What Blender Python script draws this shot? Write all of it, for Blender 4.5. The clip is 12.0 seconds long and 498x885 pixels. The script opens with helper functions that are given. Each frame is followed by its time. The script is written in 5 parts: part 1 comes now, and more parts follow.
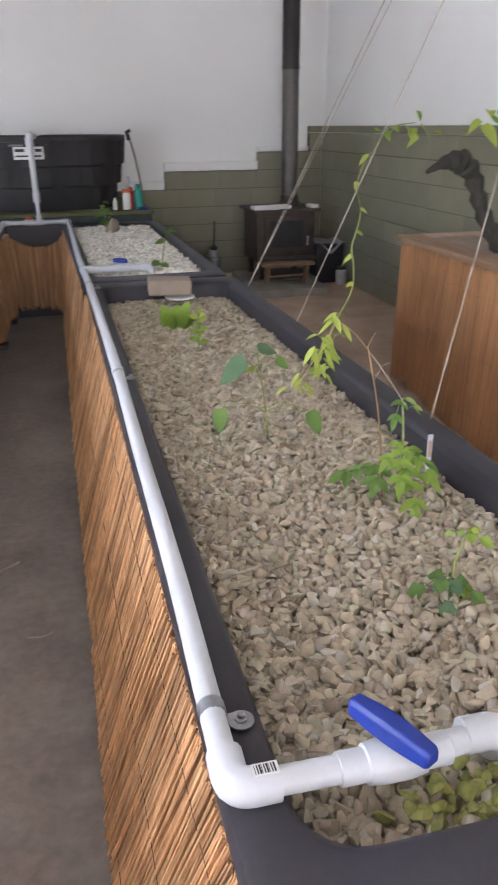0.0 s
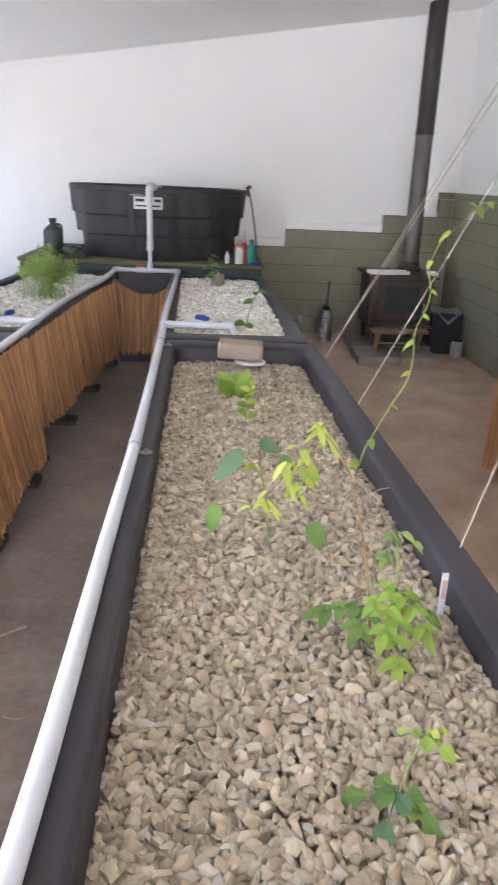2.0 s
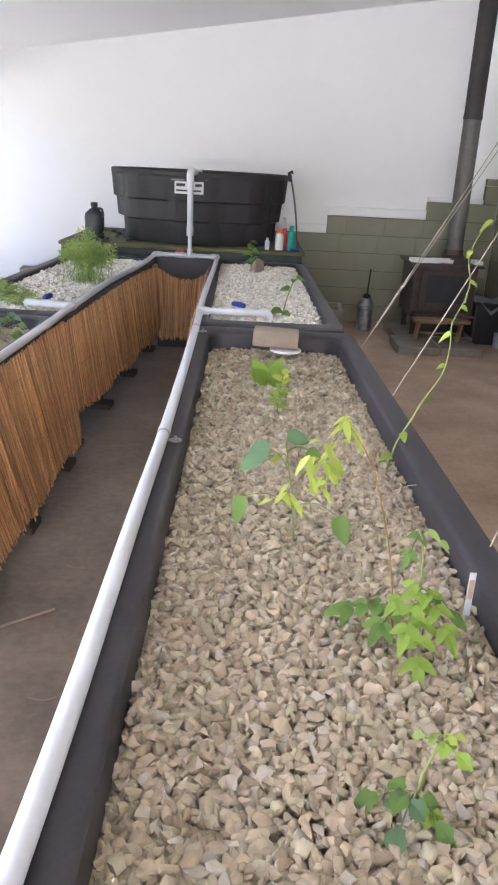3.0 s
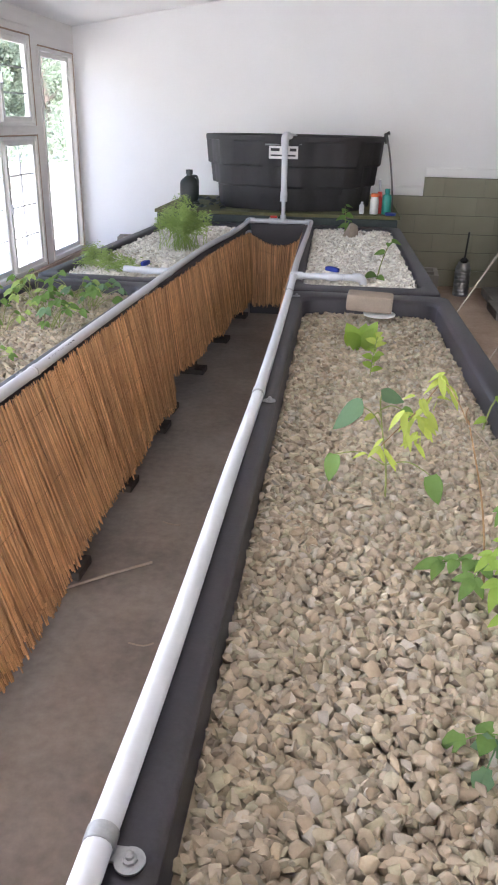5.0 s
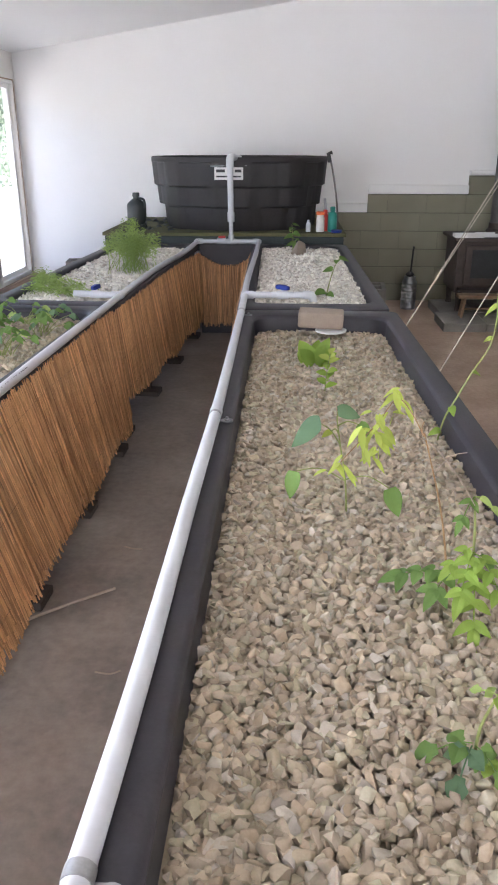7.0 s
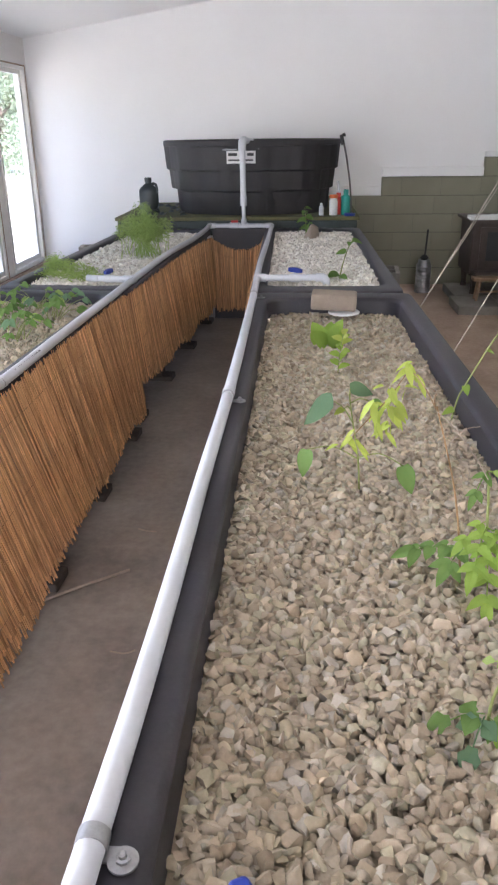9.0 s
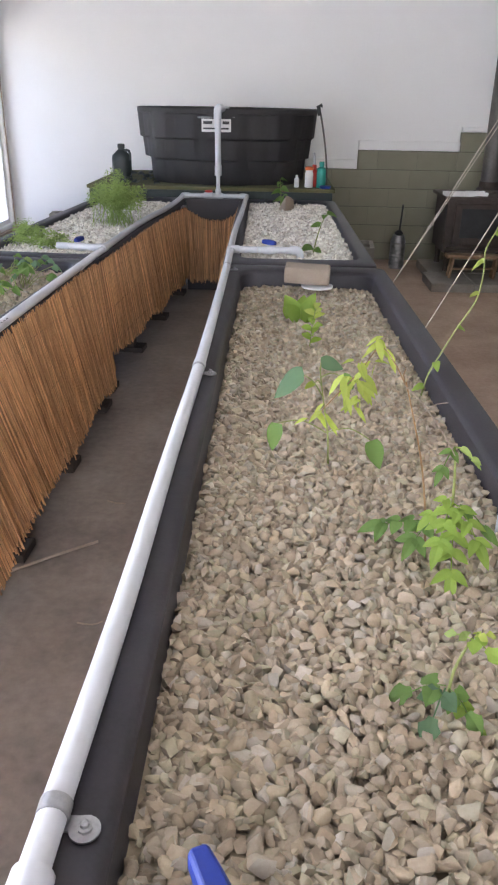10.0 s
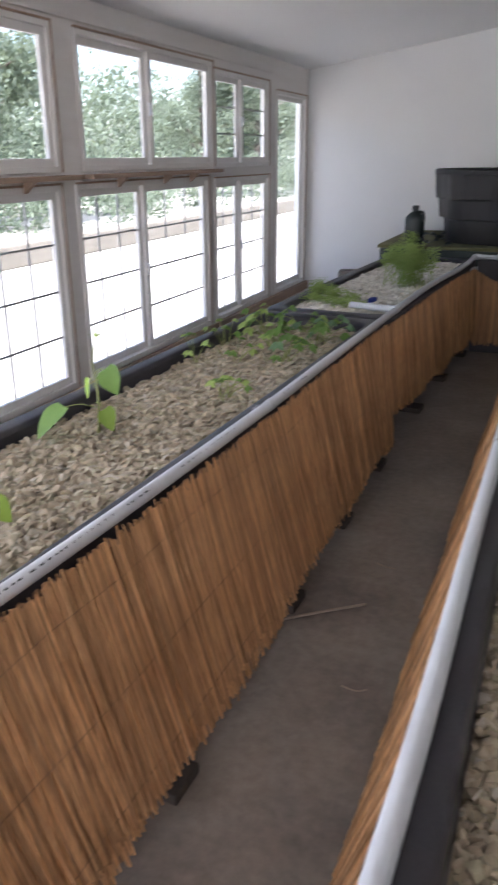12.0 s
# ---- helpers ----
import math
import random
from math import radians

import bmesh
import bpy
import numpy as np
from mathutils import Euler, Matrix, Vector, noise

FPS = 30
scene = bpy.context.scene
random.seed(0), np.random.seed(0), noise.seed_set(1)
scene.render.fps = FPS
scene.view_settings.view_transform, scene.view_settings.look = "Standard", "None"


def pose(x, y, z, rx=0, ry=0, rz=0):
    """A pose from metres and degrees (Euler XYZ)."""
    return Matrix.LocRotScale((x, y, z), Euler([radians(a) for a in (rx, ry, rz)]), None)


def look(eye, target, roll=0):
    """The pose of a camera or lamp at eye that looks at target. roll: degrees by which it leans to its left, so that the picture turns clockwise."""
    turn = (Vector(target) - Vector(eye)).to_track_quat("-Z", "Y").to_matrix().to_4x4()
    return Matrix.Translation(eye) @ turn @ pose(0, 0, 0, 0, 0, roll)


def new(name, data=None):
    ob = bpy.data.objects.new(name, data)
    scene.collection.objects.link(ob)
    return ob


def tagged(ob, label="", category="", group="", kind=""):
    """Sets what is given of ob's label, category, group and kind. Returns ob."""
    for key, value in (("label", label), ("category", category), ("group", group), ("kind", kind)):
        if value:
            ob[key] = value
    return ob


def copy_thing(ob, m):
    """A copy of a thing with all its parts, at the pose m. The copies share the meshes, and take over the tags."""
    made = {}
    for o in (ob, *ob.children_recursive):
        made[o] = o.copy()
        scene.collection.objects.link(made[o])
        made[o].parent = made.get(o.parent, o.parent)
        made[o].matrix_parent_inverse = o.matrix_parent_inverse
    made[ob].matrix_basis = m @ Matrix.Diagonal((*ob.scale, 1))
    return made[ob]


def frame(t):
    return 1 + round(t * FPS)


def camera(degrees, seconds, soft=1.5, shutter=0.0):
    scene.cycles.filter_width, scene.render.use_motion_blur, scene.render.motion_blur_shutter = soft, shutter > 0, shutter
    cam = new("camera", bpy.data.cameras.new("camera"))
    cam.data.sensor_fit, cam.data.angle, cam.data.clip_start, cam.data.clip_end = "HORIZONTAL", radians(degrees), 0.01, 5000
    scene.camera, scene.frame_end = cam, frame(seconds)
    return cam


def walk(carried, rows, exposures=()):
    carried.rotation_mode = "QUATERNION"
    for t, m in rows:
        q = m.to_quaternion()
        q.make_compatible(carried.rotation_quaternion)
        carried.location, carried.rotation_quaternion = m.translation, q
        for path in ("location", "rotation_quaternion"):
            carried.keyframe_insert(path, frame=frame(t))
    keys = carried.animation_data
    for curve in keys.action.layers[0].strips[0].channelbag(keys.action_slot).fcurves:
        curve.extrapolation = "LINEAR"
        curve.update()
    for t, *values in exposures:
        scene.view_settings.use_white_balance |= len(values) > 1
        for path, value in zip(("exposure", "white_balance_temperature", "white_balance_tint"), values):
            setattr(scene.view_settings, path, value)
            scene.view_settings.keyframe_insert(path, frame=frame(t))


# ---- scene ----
cam = camera(36.8, 12.0, soft=2.0, shutter=0.35)
PATH = [
    (0, (-0.107, -0.567, 1.536), (0.338, 1.22, 0.755), -0.5),
    (0.5, (0.048, -0.531, 1.519), (0.208, 1.291, 0.712), -1.8),
    (1, (0.172, -0.515, 1.549), (0.152, 1.357, 0.845), -0.7),
    (1.5, (0.219, -0.413, 1.543), (0.534, 1.387, 0.73), 1.6),
    (2, (0.248, -0.339, 1.571), (0.375, 1.543, 0.906), 2.7),
    (2.5, (0.271, -0.314, 1.577), (0.31, 1.57, 0.908), 3.3),
    (4.5, (0.278, -0.354, 1.562), (0.208, 1.45, 0.701), 0.2),
    (5, (0.266, -0.37, 1.565), (0.06, 1.457, 0.778), 1.2),
    (5.5, (0.26, -0.355, 1.55), (0.058, 1.461, 0.738), 0.9),
    (6, (0.272, -0.336, 1.557), (0.075, 1.501, 0.79), -1.1),
    (6.5, (0.261, -0.362, 1.575), (0.172, 1.494, 0.833), 0.3),
    (8.5, (0.259, -0.382, 1.558), (0.132, 1.47, 0.813), -1.1),
    (9, (0.265, -0.381, 1.551), (0.134, 1.46, 0.779), -0.7),
    (9.5, (0.27, -0.372, 1.543), (0.149, 1.429, 0.681), -0.7),
    (10, (0.27, -0.375, 1.547), (0.216, 1.441, 0.711), 1.1),
    (10.5, (0.19, -0.39, 1.614), (-0.276, 1.396, 0.843), 0.7),
    (11, (0.042, -0.397, 1.581), (-0.785, 1.256, 0.818), 0.4),
    (11.5, (0.047, -0.397, 1.574), (-0.806, 1.245, 0.814), -0.3),
    (12, (0.141, -0.369, 1.588), (-0.566, 1.359, 0.871), -0.3),
]
EXPOSURES = [(t, e, 6100, 19) for t, e in ((0.0, 2.5), (1.0, 2.9), (2.5, 3.0), (5.0, 2.92), (9.8, 2.8), (10.5, 2.72), (11.2, 2.03), (12.0, 1.85))]
walk(cam, [(r[0], look(*r[1:])) for r in PATH], EXPOSURES)


# ---- daylight ----
world = bpy.data.worlds.new("world")
scene.world = world
world.use_nodes = True
wn = world.node_tree
sky = wn.nodes.new("ShaderNodeTexSky")
sky.sky_type, sky.sun_disc = "NISHITA", False
sky.sun_elevation, sky.sun_rotation = radians(54), radians(166)
sky.air_density, sky.dust_density = 1.0, 2.5
wn.links.new(sky.outputs[0], wn.nodes["Background"].inputs[0])
wn.nodes["Background"].inputs[1].default_value = 0.15

sun_data = bpy.data.lights.new("sun", "SUN")
sun_data.energy, sun_data.angle, sun_data.color = 5.0, radians(0.6), (1.0, 0.97, 0.93)
sun = new("sun", sun_data)
sun.matrix_world = look((3, -12, 17), (0, 0, 0))


def fill_lamp(x, y, z, tx, ty, tz, w, h, watts, col):
    d = bpy.data.lights.new("window_light", "AREA")
    d.shape, d.size, d.size_y, d.energy, d.color = "RECTANGLE", w, h, watts, col
    ob = new("window_light", d)
    ob.matrix_world = look((x, y, z), (tx, ty, tz))
    return ob


# added area lamps: invented opening behind the camera; sky stand-in at the first bay
fill_lamp(0.2, -6.06, 1.4, 0.2, 0, 1.3, 4.16, 1.76, 15, (0.96, 0.98, 1.0))
fill_lamp(-2.62, 0.45, 1.25, 0, 0.45, 1.0, 1.6, 1.6, 20, (0.92, 0.97, 1.0))


# ---- materials ----
def mat(name, a, b, rough=0.6, scale=8.0, fine=60.0, bump=0.2, metal=0.0, rand=0.0, spec=0.5, stretch=None,
        rough2=None, dist=0.02):
    """Two colours mixed by coarse and fine noise, with bump; rand: brightness shift piece by piece."""
    m = bpy.data.materials.new(name)
    m.use_nodes = True
    nt = m.node_tree
    n, l = nt.nodes, nt.links
    p = n["Principled BSDF"]
    tc = n.new("ShaderNodeTexCoord")
    vec = tc.outputs["Object"]
    if stretch:
        mp = n.new("ShaderNodeMapping")
        mp.inputs["Scale"].default_value = stretch
        l.new(vec, mp.inputs[0])
        vec = mp.outputs[0]
    n1, n2 = n.new("ShaderNodeTexNoise"), n.new("ShaderNodeTexNoise")
    for t, sc in ((n1, scale), (n2, fine)):
        t.inputs["Scale"].default_value = sc
        t.inputs["Detail"].default_value = 5
        t.inputs["Roughness"].default_value = 0.6
        l.new(vec, t.inputs["Vector"])
    add = n.new("ShaderNodeMath")
    add.operation = "MULTIPLY_ADD"
    l.new(n2.outputs[0], add.inputs[0])
    add.inputs[1].default_value = 0.5
    l.new(n1.outputs[0], add.inputs[2])
    ramp = n.new("ShaderNodeMapRange")
    ramp.inputs[1].default_value, ramp.inputs[2].default_value = 0.45, 1.05
    l.new(add.outputs[0], ramp.inputs[0])
    mix = n.new("ShaderNodeMix")
    mix.data_type = "RGBA"
    mix.inputs[6].default_value, mix.inputs[7].default_value = (*a, 1), (*b, 1)
    l.new(ramp.outputs[0], mix.inputs[0])
    col = mix.outputs[2]
    if rand:
        oi, ge = n.new("ShaderNodeObjectInfo"), n.new("ShaderNodeNewGeometry")
        s1, fr = n.new("ShaderNodeMath"), n.new("ShaderNodeMath")
        l.new(oi.outputs["Random"], s1.inputs[0])
        l.new(ge.outputs["Random Per Island"], s1.inputs[1])
        fr.operation = "FRACT"
        l.new(s1.outputs[0], fr.inputs[0])
        mr = n.new("ShaderNodeMapRange")
        mr.inputs[3].default_value, mr.inputs[4].default_value = 1 - rand, 1 + rand
        l.new(fr.outputs[0], mr.inputs[0])
        hs = n.new("ShaderNodeHueSaturation")
        l.new(mr.outputs[0], hs.inputs["Value"])
        l.new(col, hs.inputs["Color"])
        col = hs.outputs[0]
    l.new(col, p.inputs["Base Color"])
    p.inputs["Metallic"].default_value = metal
    p.inputs["Specular IOR Level"].default_value = spec
    rr = n.new("ShaderNodeMapRange")
    rr.inputs[3].default_value, rr.inputs[4].default_value = rough, rough2 if rough2 is not None else min(1, rough + 0.15)
    l.new(n1.outputs[0], rr.inputs[0])
    l.new(rr.outputs[0], p.inputs["Roughness"])
    if bump:
        bp = n.new("ShaderNodeBump")
        bp.inputs["Strength"].default_value, bp.inputs["Distance"].default_value = bump, dist
        l.new(n2.outputs[0], bp.inputs["Height"])
        l.new(bp.outputs[0], p.inputs["Normal"])
    return m


def leaf_mat(name, a, b):
    m = mat(name, a, b, 0.5, 12, 90, 0.15, rand=0.15, dist=0.003)
    p = m.node_tree.nodes["Principled BSDF"]
    p.inputs["Specular IOR Level"].default_value = 0.25
    tr = m.node_tree.nodes.new("ShaderNodeBsdfTranslucent")
    tr.inputs[0].default_value = (a[0] * 1.6, a[1] * 1.5, a[2], 1)
    mx = m.node_tree.nodes.new("ShaderNodeMixShader")
    mx.inputs[0].default_value = 0.42
    m.node_tree.links.new(p.outputs[0], mx.inputs[1])
    m.node_tree.links.new(tr.outputs[0], mx.inputs[2])
    m.node_tree.links.new(mx.outputs[0], m.node_tree.nodes["Material Output"].inputs[0])
    return m


M_WHITE = mat("white_wall_paint", (0.84, 0.835, 0.82), (0.88, 0.88, 0.87), 0.75, 1.2, 90, 0.08, dist=0.004)
M_CEIL = mat("ceiling_paint", (0.9, 0.895, 0.88), (0.93, 0.925, 0.915), 0.8, 0.8, 60, 0.1, dist=0.004)
M_GREEN = mat("green_block_paint", (0.225, 0.215, 0.15), (0.285, 0.272, 0.196), 0.6, 2.5, 120, 0.35, rand=0.06, dist=0.004)
M_MORTAR = mat("painted_mortar", (0.11, 0.11, 0.075), (0.15, 0.15, 0.105), 0.8, 4, 120, 0.4, dist=0.004)
M_FLOOR = mat("dusty_concrete_floor", (0.125, 0.098, 0.08), (0.34, 0.283, 0.233), 0.36, 2.2, 26, 0.22, rough2=0.72, dist=0.006)
M_FLOOR_PALE = mat("pale_brown_floor", (0.34, 0.242, 0.175), (0.58, 0.44, 0.34), 0.92, 2.6, 34, 0.6, spec=0.2, dist=0.012)
M_BLACK = mat("black_plastic", (0.026, 0.023, 0.027), (0.048, 0.043, 0.05), 0.4, 3, 140, 0.12, spec=0.4, dist=0.003)
M_TANK = mat("tank_plastic", (0.022, 0.02, 0.021), (0.04, 0.037, 0.038), 0.5, 3, 60, 0.1, spec=0.35, dist=0.004)
M_PVC = mat("white_pvc", (0.49, 0.5, 0.52), (0.57, 0.58, 0.6), 0.3, 5, 60, 0.03, dist=0.002)
M_BLUE = mat("blue_plastic", (0.008, 0.025, 0.2), (0.014, 0.035, 0.26), 0.4, 12, 150, 0.1, dist=0.002)
M_RED = mat("red_plastic", (0.5, 0.02, 0.02), (0.6, 0.05, 0.03), 0.4, 12, 80, 0.05)
M_STEEL = mat("galvanised_steel", (0.27, 0.27, 0.275), (0.44, 0.44, 0.445), 0.35, 25, 160, 0.1, metal=0.9, dist=0.002)
M_GRAVEL = mat("crushed_limestone", (0.32, 0.268, 0.2), (0.44, 0.378, 0.3), 0.85, 22, 220, 0.4, rand=0.13, spec=0.25, dist=0.004)
M_GRAVEL_PALE = mat("pale_limestone", (0.6, 0.56, 0.48), (0.76, 0.72, 0.64), 0.85, 22, 220, 0.5, rand=0.16, spec=0.25, dist=0.004)
def stone_tones(m, tones):
    """Gives each stone one of several tones, on top of the grain of the base material."""
    nt = m.node_tree
    n, l = nt.nodes, nt.links
    p = n["Principled BSDF"]
    src = p.inputs["Base Color"].links[0].from_socket
    ge = n.new("ShaderNodeNewGeometry")
    mul = n.new("ShaderNodeMath")
    mul.operation = "MULTIPLY"
    mul.inputs[1].default_value = 7.31
    fr = n.new("ShaderNodeMath")
    fr.operation = "FRACT"
    l.new(ge.outputs["Random Per Island"], mul.inputs[0])
    l.new(mul.outputs[0], fr.inputs[0])
    cr = n.new("ShaderNodeValToRGB")
    cr.color_ramp.interpolation = "LINEAR"
    for k, (at, c) in enumerate(tones):
        e = cr.color_ramp.elements[k] if k < 2 else cr.color_ramp.elements.new(at)
        e.position, e.color = at, (*c, 1)
    l.new(fr.outputs[0], cr.inputs[0])
    mx = n.new("ShaderNodeMix")
    mx.data_type, mx.blend_type = "RGBA", "MULTIPLY"
    mx.inputs[0].default_value = 1.0
    l.new(src, mx.inputs[6])
    l.new(cr.outputs[0], mx.inputs[7])
    l.new(mx.outputs[2], p.inputs["Base Color"])


stone_tones(M_GRAVEL, ((0.0, (0.9, 0.84, 0.76)), (0.95, (1.05, 1.09, 1.16)), (0.3, (1.0, 0.99, 0.97)), (0.6, (1.08, 1.02, 0.93)), (0.8, (0.94, 0.99, 0.88))))
stone_tones(M_GRAVEL_PALE, ((0.0, (0.86, 0.83, 0.78)), (0.9, (1.05, 1.05, 1.06)), (0.4, (1.0, 0.99, 0.97))))
M_ALGAE = mat("algae_stone", (0.16, 0.17, 0.03), (0.34, 0.33, 0.1), 0.6, 20, 160, 0.4, rand=0.25, dist=0.004)
M_REED = mat("dry_reed", (0.33, 0.165, 0.066), (0.72, 0.43, 0.21), 0.6, 45, 260, 0.25, rand=0.42, stretch=(1, 1, 0.07), dist=0.003)
M_REED_RED = mat("reddish_reed", (0.33, 0.15, 0.06), (0.57, 0.3, 0.135), 0.6, 5, 60, 0.25, rand=0.2, stretch=(1, 1, 0.12), dist=0.003)
M_WIRE = mat("binding_wire", (0.16, 0.1, 0.055), (0.24, 0.16, 0.09), 0.6, 20, 90, 0)
M_WOOD = mat("weathered_wood", (0.2, 0.115, 0.065), (0.36, 0.23, 0.14), 0.7, 4, 50, 0.3, stretch=(6, 0.6, 6), dist=0.004)
M_SILL = mat("stained_sill_wood", (0.33, 0.225, 0.16), (0.5, 0.36, 0.27), 0.65, 4, 50, 0.25, stretch=(6, 0.6, 6), dist=0.004)
M_MOSS = mat("mossy_board", (0.07, 0.075, 0.03), (0.17, 0.15, 0.07), 0.85, 5, 60, 0.5, dist=0.01)
M_TARP = mat("dark_tarp", (0.014, 0.022, 0.022), (0.03, 0.045, 0.042), 0.5, 6, 40, 0.4, dist=0.01)
M_VINYL = mat("window_vinyl", (0.76, 0.73, 0.69), (0.85, 0.83, 0.8), 0.5, 3, 80, 0.06, dist=0.003)
M_MUNTIN = mat("grey_muntin", (0.36, 0.355, 0.35), (0.45, 0.445, 0.44), 0.5, 3, 80, 0.05)
M_FRAMEWOOD = mat("painted_window_wood", (0.76, 0.72, 0.68), (0.85, 0.82, 0.79), 0.65, 3, 70, 0.12, stretch=(4, 0.5, 4), dist=0.003)
M_IRON = mat("rusty_iron", (0.05, 0.037, 0.032), (0.11, 0.082, 0.068), 0.65, 8, 90, 0.35, metal=0.3, dist=0.004)
M_FLUE = mat("flue_steel", (0.1, 0.09, 0.085), (0.19, 0.175, 0.165), 0.5, 5, 60, 0.15, metal=0.5, dist=0.003)
M_FLUE_DARK = mat("dark_flue_steel", (0.03, 0.026, 0.026), (0.06, 0.05, 0.048), 0.5, 5, 60, 0.15, metal=0.4, dist=0.003)
M_CONC = mat("grey_concrete", (0.2, 0.18, 0.155), (0.34, 0.31, 0.27), 0.85, 6, 110, 0.5, rand=0.08, dist=0.005)
M_PAVER = mat("tan_paver", (0.23, 0.18, 0.135), (0.33, 0.265, 0.205), 0.85, 9, 180, 0.5, dist=0.004)
M_PAPER = mat("white_paper", (0.65, 0.64, 0.62), (0.75, 0.74, 0.72), 0.7, 9, 60, 0.1)
M_BAG = mat("grey_plastic_sheet", (0.4, 0.41, 0.44), (0.55, 0.56, 0.6), 0.3, 9, 60, 0.3)
M_TEAL = mat("teal_plastic", (0.01, 0.2, 0.16), (0.02, 0.28, 0.22), 0.35, 9, 60, 0.05)
M_ORANGE = mat("orange_plastic", (0.6, 0.1, 0.02), (0.7, 0.16, 0.04), 0.4, 9, 60, 0.05)
M_JUG = mat("dark_jug_plastic", (0.012, 0.018, 0.017), (0.024, 0.032, 0.03), 0.35, 9, 60, 0.05)
M_INK = mat("black_ink", (0.02, 0.02, 0.02), (0.04, 0.04, 0.04), 0.6, 9, 60, 0)
M_TWINE = mat("jute_twine", (0.3, 0.26, 0.21), (0.44, 0.39, 0.32), 0.85, 40, 300, 0.3, dist=0.002)
M_STEM = mat("green_stem", (0.16, 0.2, 0.05), (0.25, 0.28, 0.09), 0.6, 12, 90, 0.1)
M_DRY = mat("dry_stem", (0.2, 0.115, 0.05), (0.3, 0.19, 0.085), 0.7, 12, 90, 0.1)
M_TWIG = mat("grey_twig", (0.27, 0.215, 0.165), (0.42, 0.335, 0.265), 0.8, 12, 90, 0.2)
M_BARK = mat("tree_bark", (0.07, 0.055, 0.045), (0.14, 0.11, 0.09), 0.9, 3, 30, 0.6, dist=0.03)
M_LEAF = leaf_mat("leaf_green", (0.11, 0.2, 0.05), (0.17, 0.27, 0.08))
M_LEAF_BLUE = leaf_mat("leaf_bluish_green", (0.1, 0.18, 0.1), (0.15, 0.24, 0.135))
M_LEAF_YEL = leaf_mat("leaf_yellow_green", (0.28, 0.35, 0.07), (0.38, 0.45, 0.11))
M_LEAF_LIME = leaf_mat("leaf_lime", (0.19, 0.3, 0.05), (0.27, 0.38, 0.08))
M_LEAF_PALE = leaf_mat("leaf_pale_herb", (0.24, 0.34, 0.1), (0.34, 0.43, 0.16))
M_LEAF_TREE = leaf_mat("tree_leaf", (0.13, 0.168, 0.132), (0.21, 0.252, 0.2))
leaf_node = M_LEAF_TREE.node_tree.nodes["Principled BSDF"]
leaf_node.inputs["Specular IOR Level"].default_value = 0.08
M_GROUND = mat("pale_dry_ground", (0.4, 0.385, 0.345), (0.55, 0.53, 0.485), 0.9, 0.4, 9, 0.3, dist=0.02)
M_KERB = mat("tan_stone_kerb", (0.2, 0.178, 0.14), (0.29, 0.262, 0.215), 0.85, 2, 25, 0.4, dist=0.01)
M_DRIFT = mat("dark_driftwood", (0.016, 0.015, 0.011), (0.06, 0.055, 0.042), 0.7, 16, 60, 0.5, stretch=(1, 1, 0.4), dist=0.006)

M_GLASS = bpy.data.materials.new("window_glass")
M_GLASS.use_nodes = True
gp = M_GLASS.node_tree.nodes["Principled BSDF"]
gp.inputs["Base Color"].default_value = (0.97, 0.99, 0.98, 1)
gp.inputs["Roughness"].default_value = 0.0
gp.inputs["IOR"].default_value = 1.1
gp.inputs["Transmission Weight"].default_value = 1.0


# ---- building helpers ----
def part(name, bm, material, parent=None, label="", smooth=False):
    """One bmesh as one mesh object under a thing or part."""
    me = bpy.data.meshes.new(name)
    bmesh.ops.recalc_face_normals(bm, faces=bm.faces)
    bm.to_mesh(me)
    bm.free()
    me.materials.append(material)
    if smooth:
        me.shade_smooth()
        me.set_sharp_from_angle(angle=radians(42))
    ob = new(name, me)
    if parent is not None:
        ob.parent = parent
        ob.matrix_parent_inverse = parent.matrix_basis.inverted()
    if label:
        ob["label"] = label
    return ob


def thing(name, x, y, z, label, category, group="", kind=""):
    ob = new(name)
    ob.empty_display_size = 0.05
    ob.matrix_basis = Matrix.Translation((x, y, z))
    return tagged(ob, label, category, group, kind)


def boxes(*specs, bevel=0.0, m=None):
    """Boxes (x0, x1, y0, y1, z0, z1) in one bmesh."""
    bm = bmesh.new()
    for x0, x1, y0, y1, z0, z1 in specs:
        r = bmesh.ops.create_cube(bm, size=1)
        for v in r["verts"]:
            v.co = Vector(((x0 + x1) / 2 + v.co.x * (x1 - x0), (y0 + y1) / 2 + v.co.y * (y1 - y0),
                           (z0 + z1) / 2 + v.co.z * (z1 - z0)))
    if bevel:
        bmesh.ops.bevel(bm, geom=bm.edges[:], offset=bevel, segments=2, profile=0.6, affect="EDGES")
    if m is not None:
        bmesh.ops.transform(bm, matrix=m, verts=bm.verts[:])
    return bm


def smooth_path(pts, n=6):
    pts = [Vector(p) for p in pts]
    if len(pts) < 3:
        return pts
    out = []
    for i in range(len(pts) - 1):
        p0, p1, p2, p3 = pts[max(i - 1, 0)], pts[i], pts[i + 1], pts[min(i + 2, len(pts) - 1)]
        for k in range(n):
            t = k / n
            out.append(0.5 * ((2 * p1) + (p2 - p0) * t + (2 * p0 - 5 * p1 + 4 * p2 - p3) * t * t
                              + (3 * p1 - p0 - 3 * p2 + p3) * t ** 3))
    return out + [pts[-1]]


